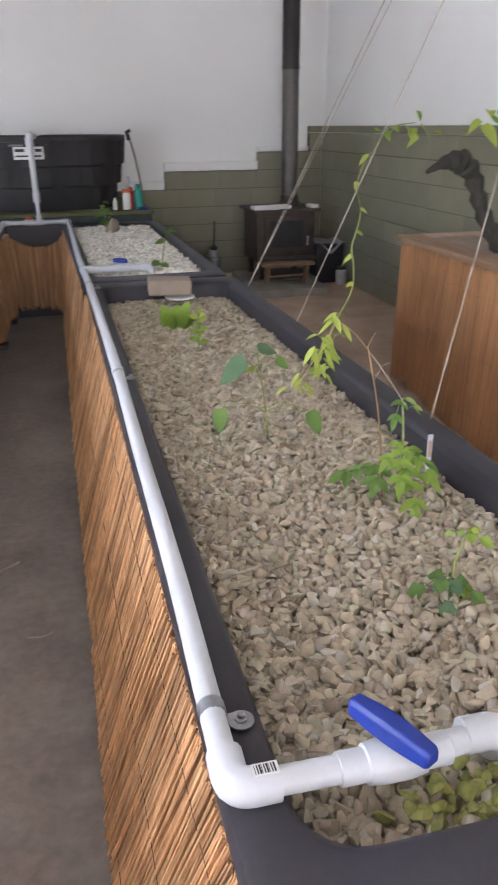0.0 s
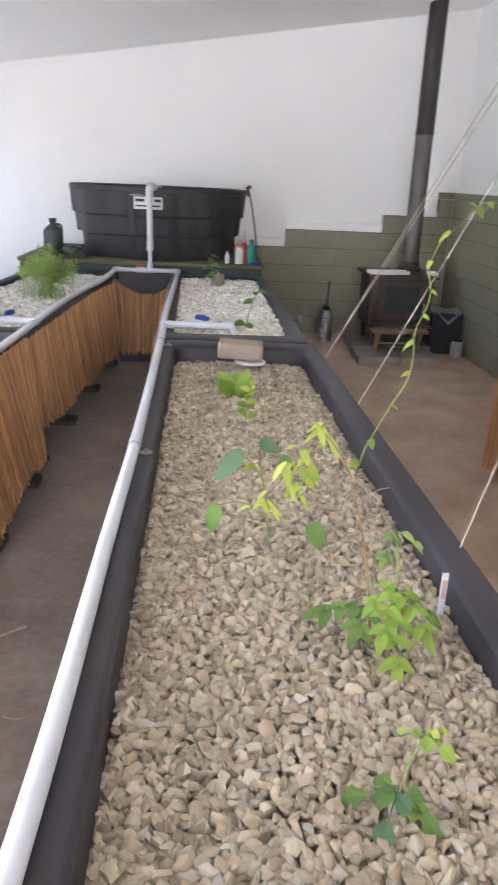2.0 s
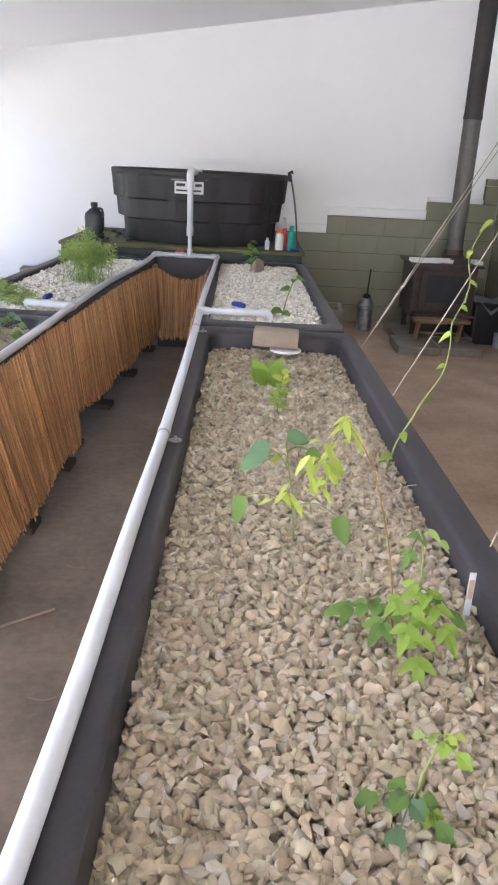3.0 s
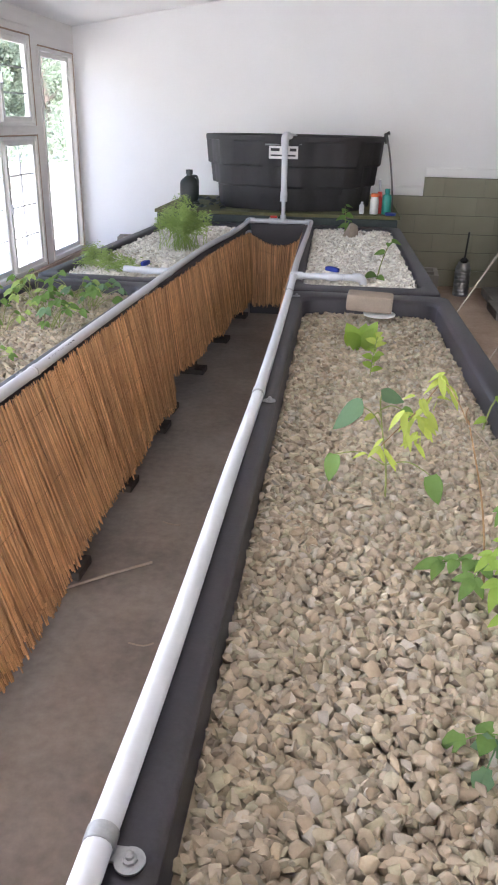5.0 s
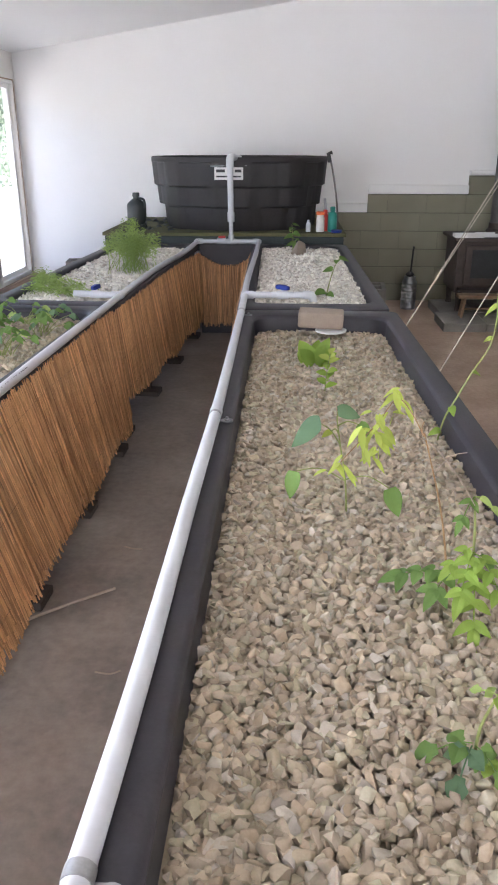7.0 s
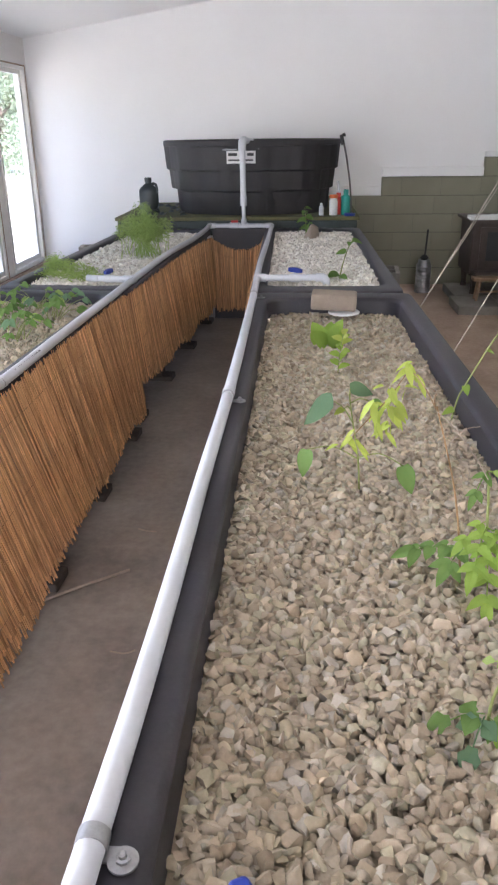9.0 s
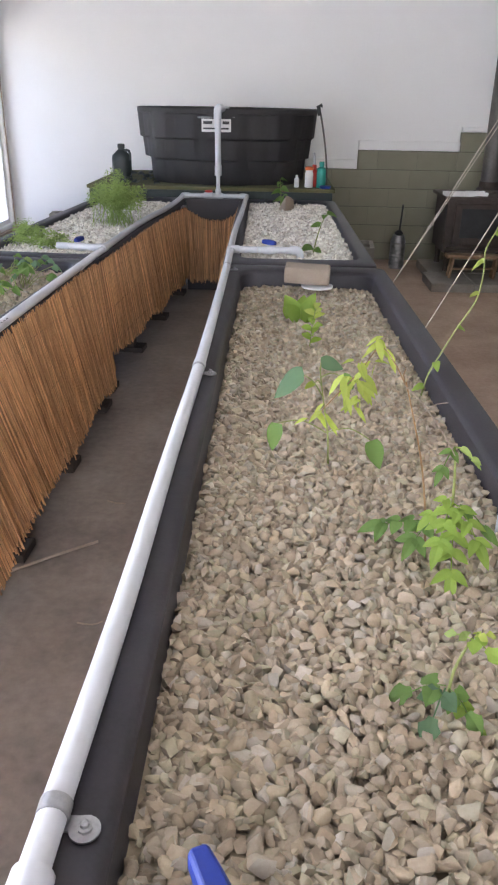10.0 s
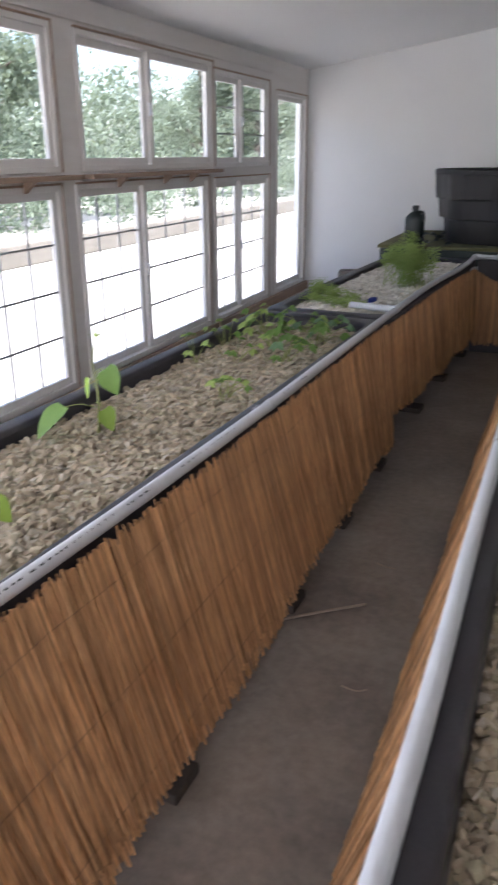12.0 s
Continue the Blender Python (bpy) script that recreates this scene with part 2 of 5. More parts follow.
def tube(pts, r, seg=10, bm=None, caps=True):
    """A tube along points; r is one radius or one for each point."""
    bm = bm or bmesh.new()
    pts = [Vector(p) for p in pts]
    rs = [r] * len(pts) if isinstance(r, (int, float)) else r
    rings, side = [], None
    for i, p in enumerate(pts):
        d = (pts[min(i + 1, len(pts) - 1)] - pts[max(i - 1, 0)]).normalized()
        if side is None:
            side = d.cross(Vector((0, 0, 1)) if abs(d.z) < 0.9 else Vector((1, 0, 0))).normalized()
        side = (side - d * side.dot(d)).normalized()
        up = d.cross(side)
        rings.append([bm.verts.new(p + (side * math.cos(a) + up * math.sin(a)) * rs[i])
                      for a in (2 * math.pi * k / seg for k in range(seg))])
    for a, b in zip(rings, rings[1:]):
        for k in range(seg):
            bm.faces.new((a[k], a[(k + 1) % seg], b[(k + 1) % seg], b[k]))
    if caps:
        bm.faces.new(rings[0][::-1])
        bm.faces.new(rings[-1])
    return bm


def lathe(profile, x, y, z, seg=20, bm=None, sx=1.0, sy=1.0):
    """Turned form: profile of (radius, height)."""
    bm = bm or bmesh.new()
    rings = [[bm.verts.new((x + sx * r * math.cos(a), y + sy * r * math.sin(a), z + h))
              for a in (2 * math.pi * k / seg for k in range(seg))] for r, h in profile]
    for a, b in zip(rings, rings[1:]):
        for k in range(seg):
            bm.faces.new((a[k], a[(k + 1) % seg], b[(k + 1) % seg], b[k]))
    bm.faces.new(rings[0][::-1])
    bm.faces.new(rings[-1])
    return bm


def leaf(bm, base, way, length, width, droop=0.3, shape="heart", fold=0.25, n=7):
    """One leaf blade from its base along a direction."""
    base, way = Vector(base), Vector(way).normalized()
    up = Vector((0, 0, 1))
    side = way.cross(Vector((-0.25, -0.5, 0.83)))
    side = side.normalized() if side.length > 0.05 else Vector((1, 0, 0))
    nrm = side.cross(way).normalized()
    rows = []
    for i in range(n + 1):
        t = i / n
        if shape == "heart":
            w = math.sin(math.pi * min(1, 0.16 + 0.84 * t)) ** 0.75 * (1.08 - 0.35 * t)
        elif shape == "lobed":
            w = math.sin(math.pi * (0.08 + 0.92 * t)) ** 0.7 * (1 + 0.28 * math.cos(t * 13))
        else:
            w = math.sin(math.pi * (0.04 + 0.96 * t)) ** 0.9
        w = max(w, 0.015) * width / 2
        c = base + way * length * t - up * droop * length * t * t
        rows.append([bm.verts.new(c - side * w + nrm * w * fold), bm.verts.new(c), bm.verts.new(c + side * w + nrm * w * fold)])
    for a, b in zip(rows, rows[1:]):
        bm.faces.new((a[0], a[1], b[1], b[0]))
        bm.faces.new((a[1], a[2], b[2], b[1]))
    return bm


def pinnate(bm, base, way, length, pairs, size, droop, shape="lance", wide=0.5):
    """A compound leaf: a midrib with pairs of leaflets."""
    base, way = Vector(base), Vector(way).normalized()
    side = way.cross(Vector((0, 0, 1))).normalized()
    pts = [base + way * length * t - Vector((0, 0, droop * length * t * t)) for t in (0, 0.25, 0.5, 0.75, 1)]
    tube(pts, 0.0012, 4, bm)
    for k in range(pairs):
        t = 0.3 + 0.65 * k / max(1, pairs - 1)
        p = base + way * length * t - Vector((0, 0, droop * length * t * t))
        for s in (-1, 1):
            leaf(bm, p, side * s + way * 0.5 + Vector((0, 0, random.uniform(-0.3, 0.05))), size * random.uniform(0.8, 1.1),
                 size * wide, 0.35, shape, 0.15, 5)
    leaf(bm, pts[-1], way - Vector((0, 0, droop)), size * 1.15, size * wide * 1.1, 0.3, shape, 0.15, 5)
    return bm


# ---- setting: floor, walls, ceiling, windows ----
XW, XE, YN, YS = -2.53, 2.82, 7.86, -6.0


def ceil_z(x):
    return 2.412 + 0.152 * (x - XW)


ground_bm = bmesh.new()
bmesh.ops.create_grid(ground_bm, x_segments=1, y_segments=1, size=1500)
bmesh.ops.translate(ground_bm, vec=(0, 0, -0.08), verts=ground_bm.verts[:])
tagged(part("ground", ground_bm, M_GROUND), "pale dry sunlit ground outside the building", "ground", kind="structure")
tagged(part("floor", boxes((XW - 0.06, 0.5, YS - 0.2, YN + 0.2, -0.3, 0.0)), M_FLOOR),
       "smooth darker brown concrete floor of the aisle with stains", "floor", kind="structure")
# paler, redder and rougher than the aisle half
tagged(part("floor", boxes((0.5, XE + 0.2, YS - 0.2, YN + 0.2, -0.3, 0.0)), M_FLOOR_PALE),
       "paler sandy brown floor beside the beds and stove", "floor", kind="structure")


def slope_slab(x0, x1, y0, y1, lift, thick):
    bm = bmesh.new()
    vs = [bm.verts.new((x, y, ceil_z(x) + lift + k)) for k in (0, thick) for x, y in ((x0, y0), (x1, y0), (x1, y1), (x0, y1))]
    for f in ((0, 1, 2, 3), (4, 5, 6, 7), (0, 1, 5, 4), (1, 2, 6, 5), (2, 3, 7, 6), (3, 0, 4, 7)):
        bm.faces.new([vs[i] for i in f])
    return bm


tagged(part("ceiling", slope_slab(XW - 0.45, XE + 0.4, YS - 0.4, YN + 0.4, 0.0, 0.15), M_CEIL),
       "white sloping ceiling rising away from the windows", "ceiling", kind="structure")


def gable_wall(y0, y1):
    bm = bmesh.new()
    vs = [bm.verts.new(p) for y in (y0, y1) for p in
          ((XW - 0.14, y, -0.05), (XE + 0.15, y, -0.05), (XE + 0.15, y, ceil_z(XE + 0.15)), (XW - 0.14, y, ceil_z(XW - 0.14)))]
    for f in ((0, 1, 2, 3), (4, 5, 6, 7), (0, 1, 5, 4), (1, 2, 6, 5), (2, 3, 7, 6), (3, 0, 4, 7)):
        bm.faces.new([vs[i] for i in f])
    return bm


tagged(part("wall_north", gable_wall(YN, YN + 0.15), M_WHITE), "white painted end wall behind the round tank", "wall", kind="structure")
wall_e = tagged(part("wall_east", boxes((XE + 0.06, XE + 0.15, YS, YN, -0.05, ceil_z(XE))), M_WHITE),
                "white painted side wall above a green block base", "wall", kind="structure")

# unseen wall behind the camera; its wide opening is added to admit light
OPEN_S = (-1.9, 2.3, 0.5, 2.3)
tagged(part("wall_south", boxes((XW - 0.14, OPEN_S[0], YS - 0.15, YS, -0.05, 2.5), (OPEN_S[1], XE + 0.15, YS - 0.15, YS, -0.05, 3.2),
                                (OPEN_S[0], OPEN_S[1], YS - 0.15, YS, -0.05, OPEN_S[2]),
                                (OPEN_S[0], OPEN_S[1], YS - 0.15, YS, OPEN_S[3], 2.73)), M_WHITE),
       "plain white wall, unseen, with a wide opening added to let light in", "wall", kind="structure")

# window bays: (glass y0, y1, z0, z1, mullion y or None, muntin columns, rows)
BAYS = [
    (6.93, 7.72, 0.32, 2.10, None, 0, 0),
    (5.51, 6.62, 1.55, 2.16, 6.04, 1, 3), (5.49, 6.62, 0.315, 1.36, 6.00, 2, 4),
    (3.65, 5.38, 1.555, 2.20, 4.45, 0, 0), (3.56, 5.27, 0.31, 1.38, 4.31, 3, 4),
    (1.64, 3.325, 1.555, 2.20, 2.60, 0, 0), (1.60, 3.305, 0.31, 1.38, 2.55, 3, 4),
    (-0.4, 1.34, 1.555, 2.20, 0.48, 0, 0), (-0.4, 1.34, 0.31, 1.38, 0.48, 3, 4),
]
FR = 0.055
holes = [(b[0] - FR, b[1] + FR, b[2] - FR, b[3] + FR) for b in BAYS]
ys = sorted({YS, YN, *[h[0] for h in holes], *[h[1] for h in holes]})
zs = sorted({-0.05, ceil_z(XW) + 0.0, *[h[2] for h in holes], *[h[3] for h in holes]})
cells = []
for ya, yb in zip(ys, ys[1:]):
    run = None
    for za, zb in zip(zs, zs[1:]):
        cy, cz = (ya + yb) / 2, (za + zb) / 2
        solid = not any(h[0] < cy < h[1] and h[2] < cz < h[3] for h in holes)
        if solid:
            run = (run[0], zb) if run else (za, zb)
        if (not solid or zb == zs[-1]) and run:
            cells.append((XW - 0.066, XW, ya, yb, run[0], run[1]))
            run = None
tagged(part("wall_west", boxes(*cells), M_FRAMEWOOD), "off-white window wall with posts between stacked windows", "wall", kind="structure")


def build_window(k, y0, y1, z0, z1, mull, cols, rows):
    w = thing("window_%d" % k, XW, (y0 + y1) / 2, z0, "white framed sliding window with clear glass" if mull else
              "tall narrow fixed window with clear glass", "window", kind="structure")
    xo, xi = XW - 0.068, XW + 0.012
    f = FR - 0.002
    part("window_frame", boxes((xo, xi, y0 - f, y0 - 0.022, z0 - f, z1 + f), (xo, xi, y1 + 0.022, y1 + f, z0 - f, z1 + f),
                               (xo, xi, y0 - 0.022, y1 + 0.022, z0 - f, z0 - 0.022), (xo, xi, y0 - 0.022, y1 + 0.022, z1 + 0.022, z1 + f), bevel=0.003),
         M_VINYL, w)
    spans = [(y0, mull - 0.018, XW - 0.05), (mull + 0.018, y1, XW - 0.02)] if mull else [(y0, y1, XW - 0.04)]
    for a, b, x in spans:
        sash = part("sash", boxes((x - 0.014, x + 0.014, a - 0.022, a + 0.02, z0 - 0.022, z1 + 0.022), (x - 0.014, x + 0.014, b - 0.02, b + 0.022, z0 - 0.022, z1 + 0.022),
                                  (x - 0.014, x + 0.014, a + 0.02, b - 0.02, z0 - 0.022, z0 + 0.02), (x - 0.014, x + 0.014, a + 0.02, b - 0.02, z1 - 0.02, z1 + 0.022), bevel=0.002),
                    M_VINYL, w)
        pane = part("pane", boxes((x - 0.003, x + 0.003, a + 0.018, b - 0.018, z0 + 0.018, z1 - 0.018)), M_GLASS, sash, "clear window glass")
        pane.visible_shadow = False
        bars = []
        for c in range(1, cols):
            yy = a + (b - a) * c / cols
            bars.append((x - 0.0125, x - 0.0035, yy - 0.006, yy + 0.006, z0 + 0.02, z1 - 0.02))
        for r in range(1, rows):
            zz = z0 + (z1 - z0) * r / rows
            bars.append((x - 0.0092, x - 0.0033, a + 0.02, b - 0.02, zz - 0.0055, zz + 0.0055))
        for s in bars:
            part("muntin", boxes(s), M_MUNTIN, sash)
    part("stop", boxes((XW + 0.001, XW + 0.017, y0 - f, y1 + f, z1 + f + 0.001, z1 + f + 0.012), bevel=0.002), M_SILL, w, "thin brown wooden window stop")
    part("stop", boxes((XW + 0.001, XW + 0.017, y1 + f + 0.001, y1 + f + 0.011, z0 - f, z1 + f + 0.012), bevel=0.002), M_SILL, w, "thin brown wooden window stop")
    if mull:
        zc = (z0 + z1) / 2
        part("latch", boxes((XW - 0.005, XW + 0.016, mull - 0.008, mull + 0.008, zc - 0.04, zc + 0.04), bevel=0.004), M_STEEL, w, "small metal sash latch")


for k, b in enumerate(BAYS):
    build_window(k + 1, *b)

# shelf boards below the upper windows
for y0, y1 in ((-0.6, 1.55), (1.585, 3.47), (3.56, 5.42)):
    sh = thing("shelf", XW, (y0 + y1) / 2, 1.42, "narrow unpainted wooden shelf below the upper windows", "shelf", "window shelves")
    part("board", boxes((XW + 0.014, XW + 0.10, y0, y1, 1.462, 1.487), bevel=0.003), M_SILL, sh)
    for q in (0.22, 0.55, 0.77):
        yb = y0 + (y1 - y0) * q
        bm = bmesh.new()
        vs = [bm.verts.new((XW + x, yb + dy, z)) for dy in (-0.018, 0.018) for x, z in ((0.014, 1.462), (0.085, 1.462), (0.014, 1.402))]
        for f in ((0, 1, 2), (3, 4, 5), (0, 1, 4, 3), (1, 2, 5, 4), (2, 0, 3, 5)):
            bm.faces.new([vs[i] for i in f])
        part("bracket", bm, M_SILL, sh)
tagged(part("trim", boxes((XW + 0.002, XW + 0.03, YS, 5.43, 0.15, 0.245), (XW + 0.002, XW + 0.045, 5.44, YN - 0.01, 0.17, 0.255), bevel=0.004), M_SILL),
       "brown stained wooden sill board under the windows", "sill", kind="structure")
tagged(part("trim", boxes((XW + 0.002, XW + 0.018, 1.5, 6.75, 2.285, 2.31), bevel=0.003), M_FRAMEWOOD),
       "thin wooden strip above the windows", "trim", kind="structure")

# white ledges on the stepped block wall
tagged(part("trim", boxes((0.45, 1.075, 7.79, 7.858, 0.907, 0.992), bevel=0.004), M_WHITE), "white painted ledge on the block wall", "trim", kind="structure")
tagged(part("trim", boxes((1.082, 2.098, 7.79, 7.858, 1.092, 1.178), bevel=0.004), M_WHITE), "white painted ledge on the block wall", "trim", kind="structure")

tagged(part("trim", boxes((2.105, 2.675, 7.80, 7.858, 1.275, 1.318), bevel=0.003), M_WHITE), "thin white ledge on the block wall", "trim", kind="structure")

# ---- grow beds ----
RIM = 0.775


def rounded(x0, x1, y0, y1, r, n=5):
    pts = []
    for cx, cy, a0 in ((x1 - r, y1 - r, 0), (x0 + r, y1 - r, 90), (x0 + r, y0 + r, 180), (x1 - r, y0 + r, 270)):
        for k in range(n + 1):
            a = radians(a0 + 90 * k / n)
            pts.append((cx + r * math.cos(a), cy + r * math.sin(a)))
    return pts


def bed_matrix(x, y, deg):
    return Matrix.Translation((x, y, 0)) @ Matrix.Rotation(radians(deg), 4, "Z")


def taper(v, k):
    return Vector((v.x * (1 - k * v.y), v.y, v.z))


def grow_bed(m, w, l, rim, front, back, k, label):
    """A moulded plastic tub: rolled rim, sloping inner walls, outer skirt."""
    c = m @ Vector((w / 2, l / 2, 0.4))
    t = thing("grow_bed", *c, label, "grow bed", "grow beds")
    rings = [(0.05, 0.05, 0.05, 0.40, 0.05), (0.025, 0.025, 0.025, 0.725, 0.05), (0.006, 0.006, 0.006, 0.722, 0.05), (0, 0, 0, 0.728, 0.05),
             (0, 0, 0, RIM - 0.012, 0.05), (0.004, 0.004, 0.004, RIM - 0.003, 0.05), (0.014, 0.014, 0.014, RIM, 0.05),
             (rim - 0.012, front - 0.012, back - 0.012, RIM, 0.09), (rim - 0.002, front - 0.002, back - 0.002, RIM - 0.005, 0.085),
             (rim + 0.004, front + 0.004, back + 0.004, RIM - 0.018, 0.08), (rim + 0.02, front + 0.02, back + 0.02, 0.60, 0.07),
             (rim + 0.03, front + 0.03, back + 0.03, 0.46, 0.06)]
    for name, lo, hi in (("tub_side", 0, 2), ("rim", 2, 9), ("basin", 9, 11)):
        bm = bmesh.new()
        loops = [[bm.verts.new(taper(Vector((px, py, z)), k)) for px, py in rounded(i, w - i, f, l - bk, r)] for i, f, bk, z, r in rings[lo:hi + 1]]
        for a, b in zip(loops, loops[1:]):
            for j in range(len(a)):
                bm.faces.new((a[j], a[(j + 1) % len(a)], b[(j + 1) % len(b)], b[j]))
        if lo == 0:
            bm.faces.new(loops[0][::-1])
        if lo == 9:
            bm.faces.new(loops[-1])
        bmesh.ops.transform(bm, matrix=m, verts=bm.verts[:])
        part(name, bm, M_BLACK, t, smooth=True)
    return t


BEDS = [
    (bed_matrix(0.021, -0.12, 0), 0.887, 3.60, 0.081, 0.115, 0.135, 0.0265, "long black plastic grow bed filled with tan gravel"),
    (bed_matrix(0.0, 3.50, 0.9), 0.80, 2.70, 0.08, 0.15, 0.12, 0.0, "black plastic grow bed filled level with pale gravel"),
    (bed_matrix(-1.545, -0.10, -2.2), 0.74, 3.65, 0.07, 0.10, 0.10, 0.0, "black plastic grow bed beside the window wall"),
    (bed_matrix(-1.385, 3.60, -3.1), 0.74, 2.65, 0.07, 0.09, 0.12, 0.0, "black plastic grow bed with feathery green herbs"),
]
for b in BEDS:
    grow_bed(*b)

# concrete blocks and the timber stands under the beds
blk = boxes((-0.2, 0.2, -0.1, -0.065, 0, 0.2), (-0.2, 0.2, 0.065, 0.1, 0, 0.2), (-0.2, -0.165, -0.065, 0.065, 0, 0.2),
            (0.165, 0.2, -0.065, 0.065, 0, 0.2), (-0.018, 0.018, -0.065, 0.065, 0, 0.2))
block_mesh = bpy.data.meshes.new("concrete_block")
blk.to_mesh(block_mesh)
blk.free()
block_mesh.materials.append(M_CONC)
M_POST = mat("dark_stained_post", (0.045, 0.035, 0.028), (0.085, 0.066, 0.054), 0.75, 4, 60, 0.3, stretch=(6, 6, 0.6), dist=0.004)
for m, w, l, *_ in BEDS:
    c = m @ Vector((w / 2, l / 2, 0))
    st = thing("bed_stand", c.x, c.y, 0, "dark timber stand on flat dark slabs under a grow bed", "stand", "bed stands")
    for px in (0.09, w - 0.09):
        part("beam", boxes((px - 0.045, px + 0.045, 0.08, l - 0.08, 0.312, 0.399), bevel=0.004, m=m), M_POST, st)
        n_post = 5 if l > 3 else 4
        aisle = px > 0.3 and m.translation.x < -1
        for k in range(n_post):
            py = 0.2 + (l - 0.4) * k / (n_post - 1)
            if aisle:
                py = (0.3, 1.13, 2.07, 2.79, 3.5)[k] if l > 3 else (0.1, 0.85, 1.65, 2.45)[k]
            part("post", boxes((px - 0.045, px + 0.045, py - 0.045, py + 0.045, 0.036, 0.311), bevel=0.004, m=m), M_POST, st)
            # on the aisle side the flat dark slabs reach out over the floor
            reach = 0.3 - 0.04 * py if aisle and l > 3 else 0.11 if aisle else 0.075
            lead = -0.075 if px > 0.3 else -0.135
            part("foot", boxes((px + lead, px + lead + 0.15 + (reach - 0.075 if px > 0.3 else 0.0), py - 0.065, py + 0.065, 0.0, 0.035), bevel=0.006, m=m), M_POST, st)


# ---- gravel ----
def stone_shapes(count, seed, corners):
    """Angular chips with worn edges: convex hulls of a few corner points, flattened."""
    rng = np.random.default_rng(seed)
    out = []
    while len(out) < count:
        bm = bmesh.new()
        p = rng.normal(size=(corners, 3))
        p /= np.linalg.norm(p, axis=1)[:, None]
        p *= rng.uniform(0.86, 1.06, (corners, 1)) * np.array([1.1, rng.uniform(0.72, 1.0), rng.uniform(0.5, 0.75)])
        for co in p:
            bm.verts.new(co)
        bmesh.ops.convex_hull(bm, input=bm.verts[:])
        loose = [v for v in bm.verts if not v.link_faces]
        bmesh.ops.delete(bm, geom=loose, context="VERTS")
        if len(bm.verts) >= corners - 3:
            bmesh.ops.subdivide_edges(bm, edges=bm.edges[:], cuts=1, use_grid_fill=True)
            bmesh.ops.smooth_vert(bm, verts=bm.verts[:], factor=0.21, use_axis_x=True, use_axis_y=True, use_axis_z=True)
            bmesh.ops.triangulate(bm, faces=bm.faces[:])
            bm.verts.index_update()
            out.append((np.array([v.co[:] for v in bm.verts]), np.array([[v.index for v in f.verts] for f in bm.faces])))
        bm.free()
    return out


STONES = {2: stone_shapes(34, 3, 11), 1: stone_shapes(20, 4, 9)}


def stone_mesh(name, place, size, material, seed, fine=2):
    """Many stones, each a chipped convex lump, in one mesh."""
    rng = np.random.default_rng(seed)
    n = len(place)
    q = rng.normal(size=(n, 4)) * np.array([1, 0.42, 0.42, 1])
    q /= np.linalg.norm(q, axis=1)[:, None]
    w, x, y, z = q.T
    rot = np.array([[1 - 2 * (y * y + z * z), 2 * (x * y - z * w), 2 * (x * z + y * w)],
                    [2 * (x * y + z * w), 1 - 2 * (x * x + z * z), 2 * (y * z - x * w)],
                    [2 * (x * z - y * w), 2 * (y * z + x * w), 1 - 2 * (x * x + y * y)]]).transpose(2, 0, 1)
    kind = rng.integers(0, len(STONES[fine]), n)
    vs, fs, base = [], [], 0
    for k, (form, corners) in enumerate(STONES[fine]):
        i = np.flatnonzero(kind == k)
        if not len(i):
            continue
        v = np.einsum("nij,nkj->nki", rot[i], form[None] * size[i][:, None, None]) + place[i][:, None, :]
        vs.append(v.reshape(-1, 3))
        fs.append((corners[None] + (base + np.arange(len(i)) * len(form))[:, None, None]).reshape(-1, 3))
        base += len(i) * len(form)
    v, f = np.concatenate(vs), np.concatenate(fs)
    me = bpy.data.meshes.new(name)
    me.vertices.add(len(v))
    me.vertices.foreach_set("co", v.reshape(-1).astype(np.float32))
    me.loops.add(len(f) * 3)
    me.loops.foreach_set("vertex_index", f.reshape(-1).astype(np.int32))
    me.polygons.add(len(f))
    me.polygons.foreach_set("loop_start", np.arange(0, len(f) * 3, 3, dtype=np.int32))
    me.update(calc_edges=True)
    me.validate()
    me.shade_smooth()
    me.set_sharp_from_angle(angle=radians(50))
    me.materials.append(material)
    return me


